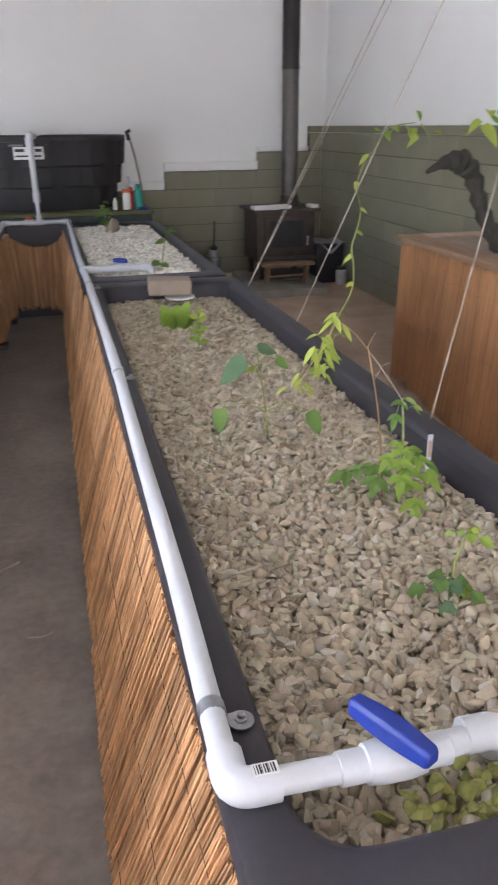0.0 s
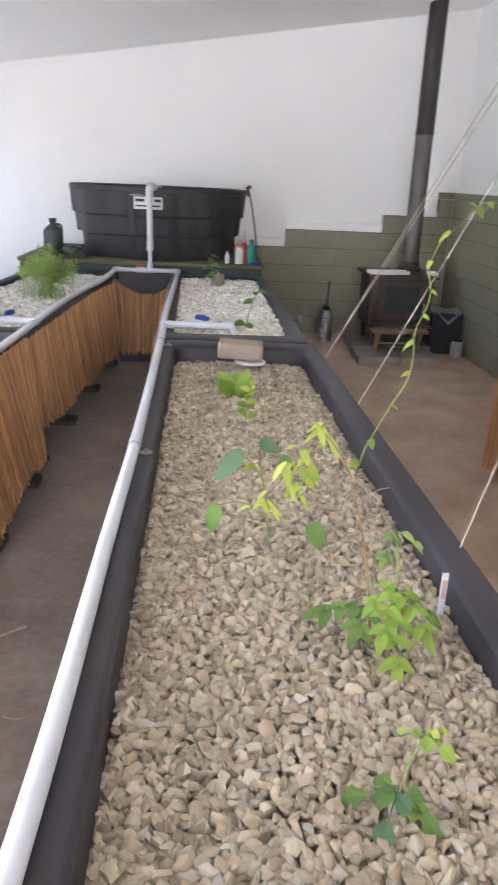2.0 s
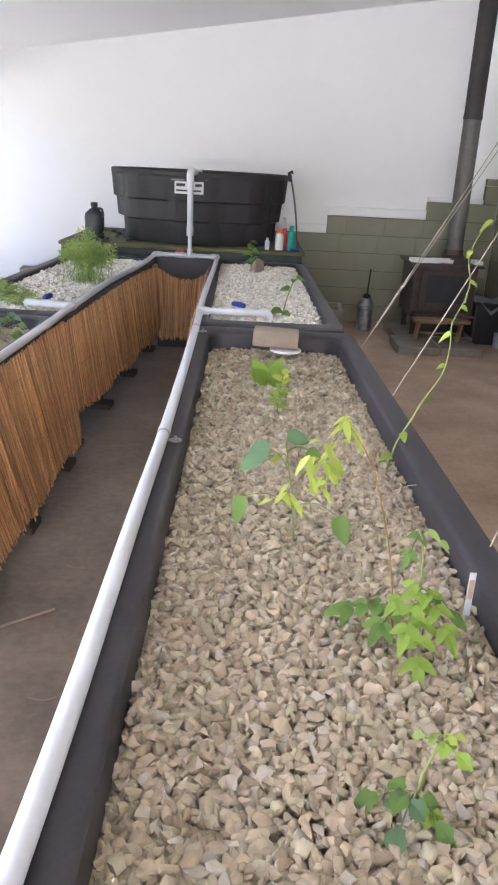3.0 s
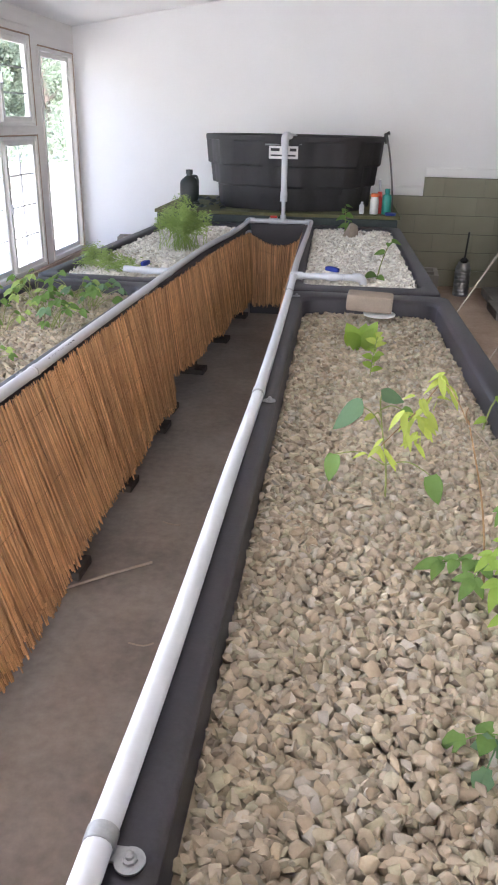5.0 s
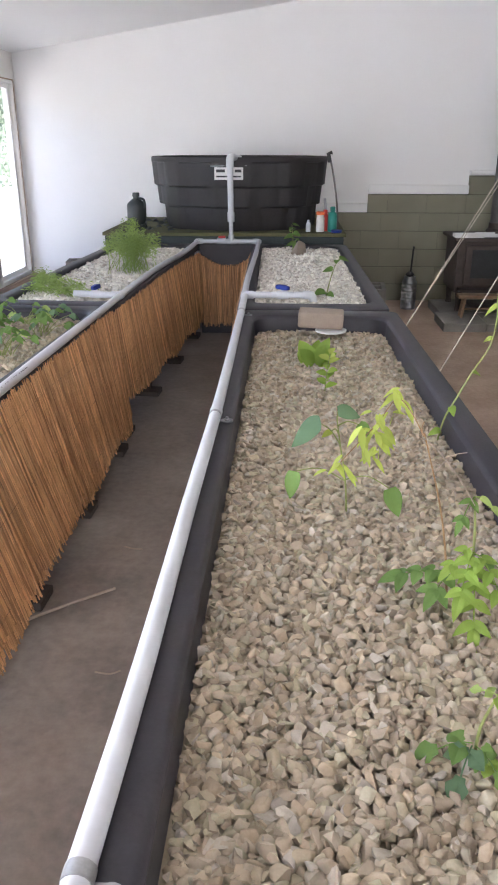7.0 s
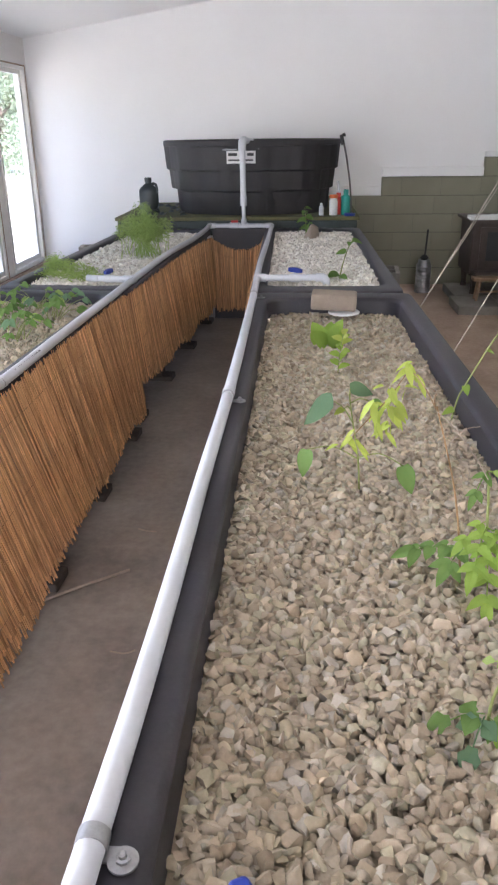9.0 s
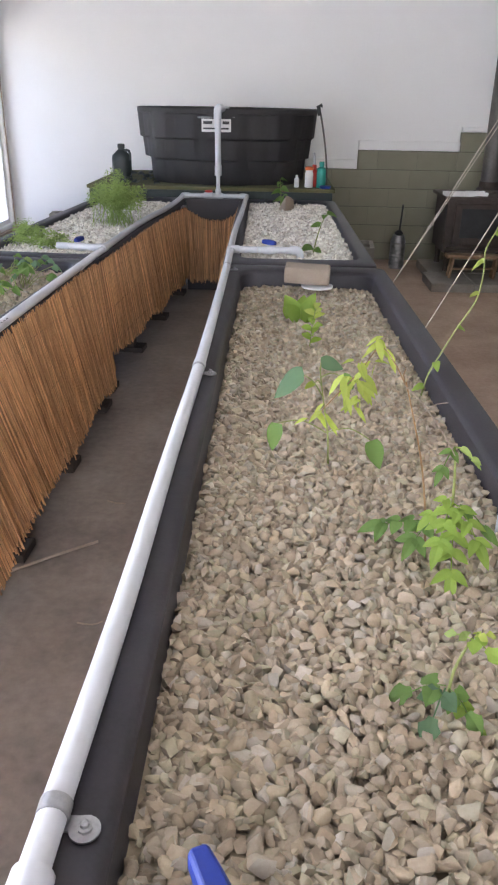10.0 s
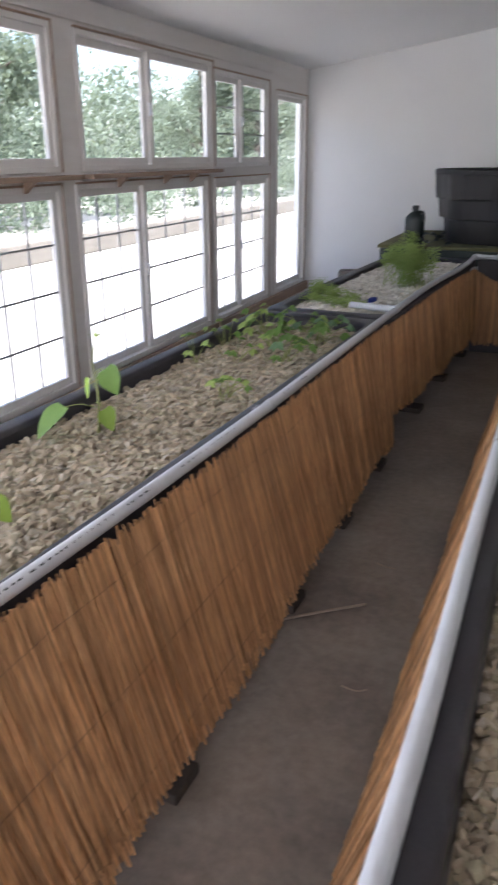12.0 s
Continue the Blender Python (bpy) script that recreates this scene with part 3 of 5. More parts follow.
def gravel(bed, level, step, material, label, seed, second=0.75, stir=0.007, fine=1, fall=0.0):
    m, w, l, rim, front, back, tp, _ = bed
    rng = np.random.default_rng(seed)
    x0, x1, y0, y1 = rim + 0.014, w - rim - 0.014, front + 0.014, l - back - 0.014
    pts = []
    rows = int((y1 - y0) / (step * 0.866))
    for layer, share in ((0, 1.0), (1, second)):
        for j in range(rows + 1):
            for i in range(int((x1 - x0) / step) + 1):
                if rng.random() > share:
                    continue
                x = x0 + (i + 0.5 * (j % 2)) * step + rng.normal() * step * 0.26
                y = y0 + j * step * 0.866 + rng.normal() * step * 0.26
                cx, cy = min(x - x0, x1 - x), min(y - y0, y1 - y)
                if cx < 0 or cy < 0 or (cx < 0.06 and cy < 0.06 and (0.06 - cx) ** 2 + (0.06 - cy) ** 2 > 0.0034):
                    continue
                lift = 0.010 * noise.noise((x * 3.1, y * 3.1, seed)) + 0.006 * noise.noise((x * 9, y * 9, seed))
                edge = -0.006 * math.exp(-cx / 0.05)
                pts.append((x, y, level - fall * y + lift + edge - 0.004 + layer * step * 0.3 + rng.normal() * stir * 0.6))
    p = np.array(pts)
    size = step * (0.6 + 0.5 * rng.random(len(p)) ** 1.8 + 0.05 * rng.normal(size=len(p)))
    p[:, 0] *= 1 - tp * p[:, 1]
    mm = np.array(m)
    p = p @ mm[:3, :3].T + mm[:3, 3]
    ob = new("gravel", stone_mesh("gravel", p, size * (1.18 if fine == 1 else 1.15), material, seed + 50, fine))
    tagged(ob, label, "gravel", kind="stuff")
    bed_bm = bmesh.new()
    vs = [bed_bm.verts.new(taper(Vector((px, py, level - fall * py - 0.0105)), tp)) for px, py in rounded(rim + 0.006, w - rim - 0.006, front + 0.006, l - back - 0.006, 0.07)]
    bed_bm.faces.new(vs)
    r = bmesh.ops.extrude_face_region(bed_bm, geom=bed_bm.faces[:])
    bmesh.ops.translate(bed_bm, vec=(0, 0, -0.05), verts=[v for v in r["geom"] if isinstance(v, bmesh.types.BMVert)])
    bmesh.ops.transform(bed_bm, matrix=m, verts=bed_bm.verts[:])
    part("gravel_fill", bed_bm, material, ob)
    return ob


gravel(BEDS[0], 0.714, 0.0186, M_GRAVEL, "tan crushed limestone gravel filling the long bed", 11, 1.0, 0.0045, 2, 0.008)
gravel(BEDS[1], 0.748, 0.0205, M_GRAVEL_PALE, "pale dry limestone gravel filling the far bed", 12)
gravel(BEDS[2], 0.722, 0.0192, M_GRAVEL, "tan limestone gravel among young bean plants", 13, 0.95, 0.0055)
gravel(BEDS[3], 0.742, 0.0205, M_GRAVEL_PALE, "pale limestone gravel round the feathery herbs", 14)

# wet stones with algae under the near valve
rng_a = np.random.default_rng(5)
ap = np.column_stack([0.36 + 0.07 * rng_a.normal(size=60), 0.055 + 0.035 * rng_a.normal(size=60), 0.722 + 0.004 * rng_a.normal(size=60)])
ap = ap[(ap[:, 1] > 0.025) & (ap[:, 0] < 0.7)]
tagged(new("algae_gravel", stone_mesh("algae_gravel", ap, 0.0165 + 0.004 * rng_a.random(len(ap)), M_ALGAE, 77)),
       "wet gravel stained green by algae under the valve outlet", "gravel", kind="stuff")

# ---- reed screens ----
reed_meshes = []
for k in range(6):
    rb = bmesh.new()
    zs_r = [0, 0.25, 0.5, 0.75, 1.0]
    tube([(0.0016 * math.sin(3 * q + k), 0.0016 * math.cos(2 * q + k), q) for q in zs_r], [0.0036, 0.0034, 0.0032, 0.003, 0.0026], 5, rb)
    me = bpy.data.meshes.new("reed")
    rb.to_mesh(me)
    rb.free()
    me.materials.append(M_REED)
    reed_meshes.append(me)


def reed_screen(tops, bottoms, label, singles=(0, 0), seed=1, step=0.0032, ragged=0.014, material=None, slant=0.0):
    """A hanging screen of reed stalks between two polylines; stalks whose share of the run lies in singles are parts."""
    rng = random.Random(seed)
    tops, bottoms = [Vector(p) for p in tops], [Vector(p) for p in bottoms]

    def along(pl, s):
        x = s * (len(pl) - 1)
        i = min(int(x), len(pl) - 2)
        return pl[i].lerp(pl[i + 1], x - i)

    total = sum((b - a).length for a, b in zip(tops, tops[1:]))
    mid = along(bottoms, 0.5)
    t = thing("reed_screen", mid.x, mid.y, mid.z, label, "reed screen", "reed screens")
    bm = bmesh.new()
    out = (along(bottoms, 1) - along(bottoms, 0)).normalized().cross(Vector((0, 0, 1)))
    n = int(total / step)
    lean = 0.0

    def tilt(s):
        return slant if isinstance(slant, float) else float(np.interp(s, slant[0], slant[1]))

    for k in range(n):
        s = (k + 0.5) / n
        lean = lean * 0.97 + rng.gauss(0, 0.0016)
        a = along(bottoms, s) + Vector((0, 0, rng.gauss(0, ragged) - 0.3 * ragged + 0.02 * math.sin(s * total * 7)))
        b = along(tops, s) + Vector((0, 0, rng.gauss(0, 0.006)))
        off = out * (rng.gauss(0, 0.003) - (0.005 if rng.random() < 0.3 else 0.0))
        a = a + off + (along(bottoms, 1) - along(bottoms, 0)).normalized() * (lean + tilt(s) + rng.gauss(0, 0.006))
        b = b + off
        if rng.random() < 0.06:
            b = b - Vector((0, 0, rng.uniform(0.01, 0.16)))
        thick = rng.uniform(0.58, 1.1)
        if singles[0] <= s < singles[1]:
            ob = new("reed", reed_meshes[k % 6])
            ob.parent = t
            d = b - a
            q = d.to_track_quat("Z", "Y").to_matrix().to_4x4()
            ob.matrix_basis = Matrix.Translation(a - mid) @ q @ Matrix.Diagonal((thick, thick, d.length, 1))
        else:
            c = a.lerp(b, 0.5) + out * rng.gauss(0, 0.002)
            tube([a, c, b], [0.0037 * thick, 0.0034 * thick, 0.0029 * thick], 5, bm)
    side = (along(bottoms, 1) - along(bottoms, 0)).normalized()
    for k in range(int(n * 0.95)):
        s = (k + 0.5) / int(n * 0.95)
        a = along(bottoms, s) + Vector((0, 0, 0.02 + abs(rng.gauss(0, ragged)))) + side * (tilt(s) + rng.gauss(0, 0.012))
        b = along(tops, s) - Vector((0, 0, 0.012 + abs(rng.gauss(0, 0.02))))
        off = out * (-0.0065 + rng.gauss(0, 0.0012))
        tube([a + off, b + off], [0.0043, 0.0037], 5, bm)
    if bm.verts:
        tagged(part("reed_matting", bm, material or M_REED, t), kind="stuff")
    for h in (0.14, 0.5, 0.86):
        part("binding_wire", tube([along(bottoms, q / 12).lerp(along(tops, q / 12), h + rng.gauss(0, 0.012)) + out * 0.005 for q in range(13)], 0.0008, 4), M_WIRE, t)
    return t


LEFT_RIM = [(-0.802, -0.1), (-0.775, 0.42), (-0.742, 0.9), (-0.712, 1.6), (-0.69, 2.4), (-0.668, 3.0), (-0.655, 3.42)]
reed_screen([(x + 0.014, y, 0.768) for x, y in LEFT_RIM],
            [(-0.64, -0.1, 0.09), (-0.615, 0.45, 0.09), (-0.59, 0.95, 0.10), (-0.58, 1.5, 0.115), (-0.588, 2.3, 0.135), (-0.583, 2.9, 0.145), (-0.575, 3.35, 0.15)],
            "golden brown split reed screen hung along a grow bed", (0.3, 0.58), 21, slant=((0.0, 0.15, 0.32, 0.42, 0.55, 0.85, 1.0), (0.06, 0.04, 0.0, 0.1, 0.24, 0.26, 0.1)))
reed_screen([(-0.668, 3.15, 0.745), (-0.61, 4.0, 0.75), (-0.575, 4.6, 0.75), (-0.53, 5.3, 0.745), (-0.492, 6.12, 0.70)],
            [(-0.65, 3.05, 0.25), (-0.57, 4.0, 0.23), (-0.53, 4.6, 0.22), (-0.49, 5.3, 0.2), (-0.46, 6.12, 0.16)],
            "golden brown reed screen on the far grow bed", (0, 0), 22, slant=((0.0, 0.7, 1.0), (0.16, 0.16, 0.0)))
reed_screen([(0.022, -0.1, 0.722), (0.022, 0.8, 0.722), (0.022, 1.7, 0.722), (0.022, 2.6, 0.722), (0.02, 3.45, 0.722)][::-1],
            [(-0.128, -0.1, 0.16), (-0.126, 0.8, 0.17), (-0.122, 1.7, 0.17), (-0.12, 2.6, 0.17), (-0.12, 3.4, 0.16)][::-1],
            "orange brown reed screen leaning out from the long bed", (0, 0), 23, ragged=0.007, slant=-0.13)
reed_screen([(-0.004, 3.52, 0.75), (-0.016, 4.4, 0.75), (-0.03, 5.3, 0.75), (-0.042, 6.1, 0.73)][::-1],
            [(-0.115, 3.45, 0.12), (-0.11, 4.4, 0.12), (-0.11, 5.3, 0.12), (-0.10, 6.1, 0.12)][::-1],
            "orange brown reed screen on the far bed", (0, 0), 24, slant=-0.1)
reed_screen([(-0.50, 6.14, 0.70), (-0.44, 6.15, 0.66), (-0.36, 6.155, 0.615), (-0.27, 6.16, 0.595), (-0.17, 6.155, 0.605), (-0.09, 6.15, 0.645), (-0.05, 6.14, 0.69)],
            [(-0.46, 6.12, 0.08), (-0.37, 6.13, 0.08), (-0.27, 6.13, 0.085), (-0.17, 6.13, 0.08), (-0.08, 6.12, 0.08)],
            "sagging reed screen closing the end of the aisle", (0, 0), 25)

# ---- white pipes, valves and clamps ----
PZ = 0.793


def pipe_run(name, pts, label, r=0.0182):
    p0 = pts[0]
    t = thing(name, p0[0], p0[1], PZ - r, label, "pipe")
    part("pipe", tube(smooth_path([(x, y, PZ) for x, y in pts], 6), r, 14), M_PVC, t, smooth=True)
    return t


def fitting(t, a, b, name="coupling", r=0.023):
    a, b = Vector(a), Vector(b)
    d = (b - a).normalized()
    part(name, tube([a, a + d * 0.002, b - d * 0.002, b], [r - 0.002, r, r, r - 0.002], 16), M_PVC, t, smooth=True)


def elbow(t, c, d1, d2, arm=0.047, r=0.0235, name="elbow"):
    c, d1, d2 = Vector(c), Vector(d1).normalized(), Vector(d2).normalized()
    pts = [c + d1 * arm, c + d1 * arm * 0.45]
    for k in range(1, 6):
        q = k / 6
        pts.append((c + d1 * arm * 0.45).lerp(c, q).lerp(c.lerp(c + d2 * arm * 0.45, q), q))
    pts += [c + d2 * arm * 0.45, c + d2 * arm]
    part(name, tube(pts, r, 16), M_PVC, t, smooth=True)


def ball_valve(t, c, way, handle, big=1.0, reach=1.0, slip=0.0):
    """Valve body with hexagon ends, stem and blue lever handle."""
    c, way = Vector(c), Vector(way).normalized()
    body = bmesh.new()
    prof = [(-0.085, 0.026), (-0.083, 0.029), (-0.045, 0.029), (-0.043, 0.034), (-0.02, 0.038), (0.02, 0.038), (0.043, 0.034), (0.045, 0.029), (0.083, 0.029), (0.085, 0.026)]
    tube([c + way * a * big * 1.2 for a, _ in prof], [r * big for _, r in prof], 16, body)
    v = part("valve_body", body, M_PVC, t, smooth=True)
    part("valve_stem", tube([c + Vector((0, 0, 0.02 * big)), c + Vector((0, 0, 0.056 * big))], 0.017 * big, 12), M_PVC, v)
    hd = Vector(handle).normalized()
    sd = hd.cross(Vector((0, 0, 1)))
    hb = bmesh.new()
    rows = []
    for q, wd, lo, hi in ((-0.075, 0.012, 0.054, 0.078), (-0.07, 0.0165, 0.05, 0.083), (-0.03, 0.02, 0.048, 0.088), (0.0, 0.0215, 0.048, 0.09),
                          (0.03, 0.02, 0.048, 0.088), (0.07, 0.0165, 0.05, 0.083), (0.075, 0.012, 0.054, 0.078)):
        p = c + hd * q * big * reach + Vector((slip, 0, 0))
        rows.append([hb.verts.new(p + sd * a * wd * big + Vector((0, 0, (lo if b else hi) * big)))
                     for a, b in ((-1, 1), (1, 1), (1.0, 0.0), (0.7, 0), (-0.7, 0), (-1, 0))])
        rows[-1][2].co.z -= 0.008 * big
        rows[-1][5].co.z -= 0.008 * big
    for a, b in zip(rows, rows[1:]):
        for k in range(6):
            hb.faces.new((a[k], a[(k + 1) % 6], b[(k + 1) % 6], b[k]))
    hb.faces.new(rows[0][::-1])
    hb.faces.new(rows[-1])
    bmesh.ops.bevel(hb, geom=hb.edges[:], offset=0.0015, segments=1, affect="EDGES")
    part("valve_handle", hb, M_BLUE, v, "blue plastic lever handle")


def clamp(x, y, side, label="steel pipe strap screwed to the bed rim"):
    t = thing("pipe_clamp", x, y, RIM, label, "clamp", "pipe clamps")
    part("strap", tube([(x, y - 0.011, PZ), (x, y + 0.011, PZ)], 0.0198, 18), M_STEEL, t, smooth=True)
    part("tab", boxes((min(x + side * 0.012, x + side * 0.044), max(x + side * 0.012, x + side * 0.044), y - 0.016, y + 0.006, RIM + 0.0005, RIM + 0.004), bevel=0.001), M_STEEL, t)
    part("washer", lathe([(0.0185, 0.0), (0.0185, 0.003), (0.006, 0.0035)], x + side * 0.038, y - 0.014, RIM + 0.0042, 18), M_STEEL, t)
    sc = part("screw", lathe([(0.009, 0), (0.009, 0.004), (0.0055, 0.005), (0.0055, 0.010), (0.003, 0.0115)], x + side * 0.038, y - 0.014, RIM + 0.0075, 8), M_STEEL, t)
    return t


RIGHT_PIPE = [(0.032, 0.115), (0.0345, 0.25), (0.041, 0.62), (0.042, 1.23), (0.046, 1.82), (0.041, 2.62), (0.033, 3.37), (0.026, 3.78),
              (0.016, 4.35), (0.018, 5.5), (0.012, 6.19)]
rp = pipe_run("supply_pipe", RIGHT_PIPE, "white plastic water pipe along the rim of the long bed")
elbow(rp, (0.033, 0.09, PZ), (0.02, 1, 0), (1, 0, 0), 0.057, 0.0243)
part("pipe", tube([(0.076, 0.09, PZ), (0.17, 0.091, PZ - 0.003)], 0.0182, 14), M_PVC, rp, smooth=True)
ball_valve(rp, (0.244, 0.092, PZ - 0.005), (1, 0, 0), (0.45, -0.89, 0), 0.75, 1.15, -0.006)
part("pipe", tube([(0.31, 0.095, PZ - 0.005), (0.37, 0.1, PZ - 0.005)], 0.0182, 14), M_PVC, rp, smooth=True)
elbow(rp, (0.4, 0.104, PZ - 0.005), (-1, 0, 0), (0.15, 0.35, -0.8), 0.052, 0.0243)
lab = part("sticker", boxes((0.057, 0.090, 0.081, 0.1, PZ + 0.0236, PZ + 0.0246)), M_PAPER, rp, "small white barcode sticker")
for k in range(9):
    part("bar", boxes((0.060 + k * 0.003, 0.0608 + k * 0.003 + 0.0008 * (k % 3), 0.0835, 0.0975, PZ + 0.0246, PZ + 0.0249)), M_INK, lab)
elbow(rp, (0.012, 6.213, PZ), (0, -1, 0), (-1, 0, 0), 0.05)
fitting(rp, (0.027, 3.745, PZ), (0.026, 3.815, PZ), "tee")
fitting(rp, (0.02, 3.78, PZ), (0.075, 3.782, PZ), "tee_branch")
part("pipe", tube([(0.07, 3.782, PZ), (0.17, 3.787, PZ)], 0.0182, 14), M_PVC, rp, smooth=True)
ball_valve(rp, (0.235, 3.79, PZ), (1, 0.03, 0), (0.75, -0.66, 0), 0.62)
part("pipe", tube([(0.30, 3.795, PZ), (0.385, 3.80, PZ)], 0.0182, 14), M_PVC, rp, smooth=True)
elbow(rp, (0.40, 3.80, PZ), (-1, 0, 0), (0.1, 0.1, -0.8), 0.05)
fitting(rp, (0.046, 1.80, PZ), (0.046, 1.842, PZ), "coupling", 0.0203)
clamp(0.0345, 0.227, 1)
clamp(0.046, 1.80, 1)
clamp(0.034, 3.33, 1)

LEFT_PIPE = [(-0.835, -0.45), (-0.818, -0.1), (-0.795, 0.42), (-0.776, 0.668), (-0.748, 1.13), (-0.712, 1.9), (-0.70, 2.4), (-0.688, 2.8), (-0.672, 3.25),
             (-0.660, 3.72), (-0.63, 4.5), (-0.597, 4.92), (-0.55, 5.35), (-0.525, 5.8), (-0.52, 6.19)]
lp = pipe_run("supply_pipe", LEFT_PIPE, "white plastic water pipe with black print beside the reed screen")
elbow(lp, (-0.52, 6.213, PZ), (0, -1, 0), (1, 0, 0), 0.05)
fitting(lp, (-0.662, 3.69, PZ), (-0.659, 3.76, PZ), "tee")
fitting(lp, (-0.655, 3.725, PZ), (-0.712, 3.735, PZ), "tee_branch")
part("pipe", tube([(-0.70, 3.735, PZ), (-0.77, 3.745, PZ)], 0.0182, 14), M_PVC, lp, smooth=True)
ball_valve(lp, (-0.80, 3.755, PZ), (-1, 0.2, 0), (0.2, 0.98, 0), 0.6)
part("pipe", tube([(-0.86, 3.765, PZ), (-0.93, 3.78, PZ)], 0.0182, 14), M_PVC, lp, smooth=True)
for y in (1.9, 0.42):
    x = -0.712 if y > 1 else -0.795
    clamp(x, y, -1)
fitting(lp, (-0.713, 1.885, PZ), (-0.711, 1.925, PZ), "coupling", 0.0203)
fitting(lp, (-0.672, 3.22, PZ), (-0.671, 3.25, PZ), "coupling", 0.0203)
# black factory print along the pipe: short unreadable dashes
rp_r = random.Random(8)
for y0, y1 in ((0.58, 0.98), (1.02, 1.1), (1.28, 1.62), (2.0, 2.25)):
    y = y0
    while y < y1:
        ln = rp_r.uniform(0.008, 0.03)
        x = np.interp(y, [p[1] for p in LEFT_PIPE], [p[0] for p in LEFT_PIPE])
        s = 0.0184
        a = radians(50)
        m = Matrix.Translation((x + s * math.cos(a), y, PZ + s * math.sin(a))) @ Matrix.Rotation(a - math.pi / 2, 4, "Y").inverted() @ Matrix.Rotation(radians(-2.2), 4, "Z")
        part("print_bar", boxes((-0.002, 0.002, 0, ln, -0.0003, 0.0003), m=m), M_INK, lp)
        y += ln + rp_r.uniform(0.004, 0.012)

cp = thing("cross_pipe", -0.25, 6.213, PZ, "white pipe crossing the aisle with a riser into the tank", "pipe")
part("pipe", tube([(-0.48, 6.213, PZ), (-0.03, 6.213, PZ)], 0.0182, 14), M_PVC, cp, smooth=True)
fitting(cp, (-0.265, 6.213, PZ), (-0.185, 6.213, PZ), "tee")
fitting(cp, (-0.225, 6.213, PZ), (-0.225, 6.213, PZ + 0.055), "tee_branch", 0.024)
part("riser", tube([(-0.225, 6.213, PZ + 0.03), (-0.226, 6.214, 0.97)], 0.0165, 12), M_PVC, cp, smooth=True)
fitting(cp, (-0.226, 6.214, 0.955), (-0.226, 6.216, 1.035), "coupling", 0.03)
part("riser", tube([(-0.226, 6.216, 1.02), (-0.232, 6.23, 1.42)], 0.025, 14), M_PVC, cp, smooth=True)
elbow(cp, (-0.233, 6.235, 1.47), (0, 0, -1), (0.25, 1, -0.05), 0.08, 0.032)
part("pipe", tube([(-0.215, 6.30, 1.466), (-0.17, 6.50, 1.455)], 0.025, 12), M_PVC, cp, smooth=True)
part("valve_handle", boxes((-0.335, -0.275, 6.2, 6.226, PZ + 0.026, PZ + 0.045), bevel=0.006), M_RED, cp, "red plastic valve handle")
fitting(cp, (-0.345, 6.213, PZ), (-0.27, 6.213, PZ), "valve_body", 0.028)

# ---- tank on its platform ----
pf = thing("platform", -0.28, 7.0, 0.0, "mossy timber platform carrying the round tank", "platform")
for k in range(7):
    y = 6.30 + k * 0.21
    part("plank", boxes((-1.36, 0.76, y, y + 0.205, 0.825, 0.853), bevel=0.004), M_MOSS, pf)
part("front_board", boxes((-1.34, 0.74, 6.305, 6.34, 0.70, 0.822), bevel=0.004), M_TARP, pf, "dark tarp wrapped edge board")
part("beam", boxes((-1.3, 0.7, 7.4, 7.48, 0.72, 0.822), bevel=0.004), M_WOOD, pf)
for x in (-1.25, -0.3, 0.6):
    for y in (6.36, 7.4):
        part("leg", boxes((x, x + 0.09, y, y + 0.09, 0, 0.70 if y < 7 else 0.72), bevel=0.004), M_WOOD, pf)

tank = thing("round_tank", -0.2, 7.02, 0.853, "large round black plastic stock tank with a stepped wall", "tank")
tb = bmesh.new()
SEG = 96
levels = [(0.0, 0.84), (0.015, 0.855), (0.19, 0.872), (0.205, 0.905), (0.36, 0.925), (0.375, 0.955), (0.565, 0.975), (0.57, 1.0), (0.605, 1.0), (0.612, 0.99), (0.606, 0.955), (0.50, 0.94), (0.10, 0.84)]
tl = []
for i, (h, s) in enumerate(levels):
    ring = []
    tier = 0 if h < 0.2 else 1 if h < 0.37 else 2
    for k in range(SEG):
        a = 2 * math.pi * k / SEG
        q = math.sin((7 + tier) * a + tier * 1.7)
        bump_r = (0.016 if q > 0.1 else -0.012) if i < 7 else 0
        ca, sa = math.cos(a), math.sin(a)
        e = 0.86
        ring.append(tb.verts.new((-0.2 + (0.81 * s + bump_r) * math.copysign(abs(ca) ** e, ca), 7.02 + (0.66 * s + bump_r) * math.copysign(abs(sa) ** e, sa), 0.853 + h)))
    tl.append(ring)
for a, b in zip(tl, tl[1:]):
    for k in range(SEG):
        tb.faces.new((a[k], a[(k + 1) % SEG], b[(k + 1) % SEG], b[k]))
tb.faces.new(tl[0][::-1])
tb.faces.new(tl[-1])
part("shell", tb, M_TANK, tank, smooth=True)
sign = part("sign", boxes((-0.375, -0.13, 6.352, 6.362, 1.285, 1.385), bevel=0.002), M_PAPER, tank, "white label plate with dark unreadable bars")
for x0, x1, z0, z1 in ((-0.36, -0.285, 1.345, 1.368), (-0.20, -0.145, 1.345, 1.368), (-0.36, -0.15, 1.305, 1.318)):
    part("bar", boxes((x0, x1, 6.349, 6.352, z0, z1)), M_INK, sign)
part("sign_arm", tube([(-0.41, 6.37, 1.395), (-0.10, 6.37, 1.40)], 0.007, 8), M_STEEL, tank)

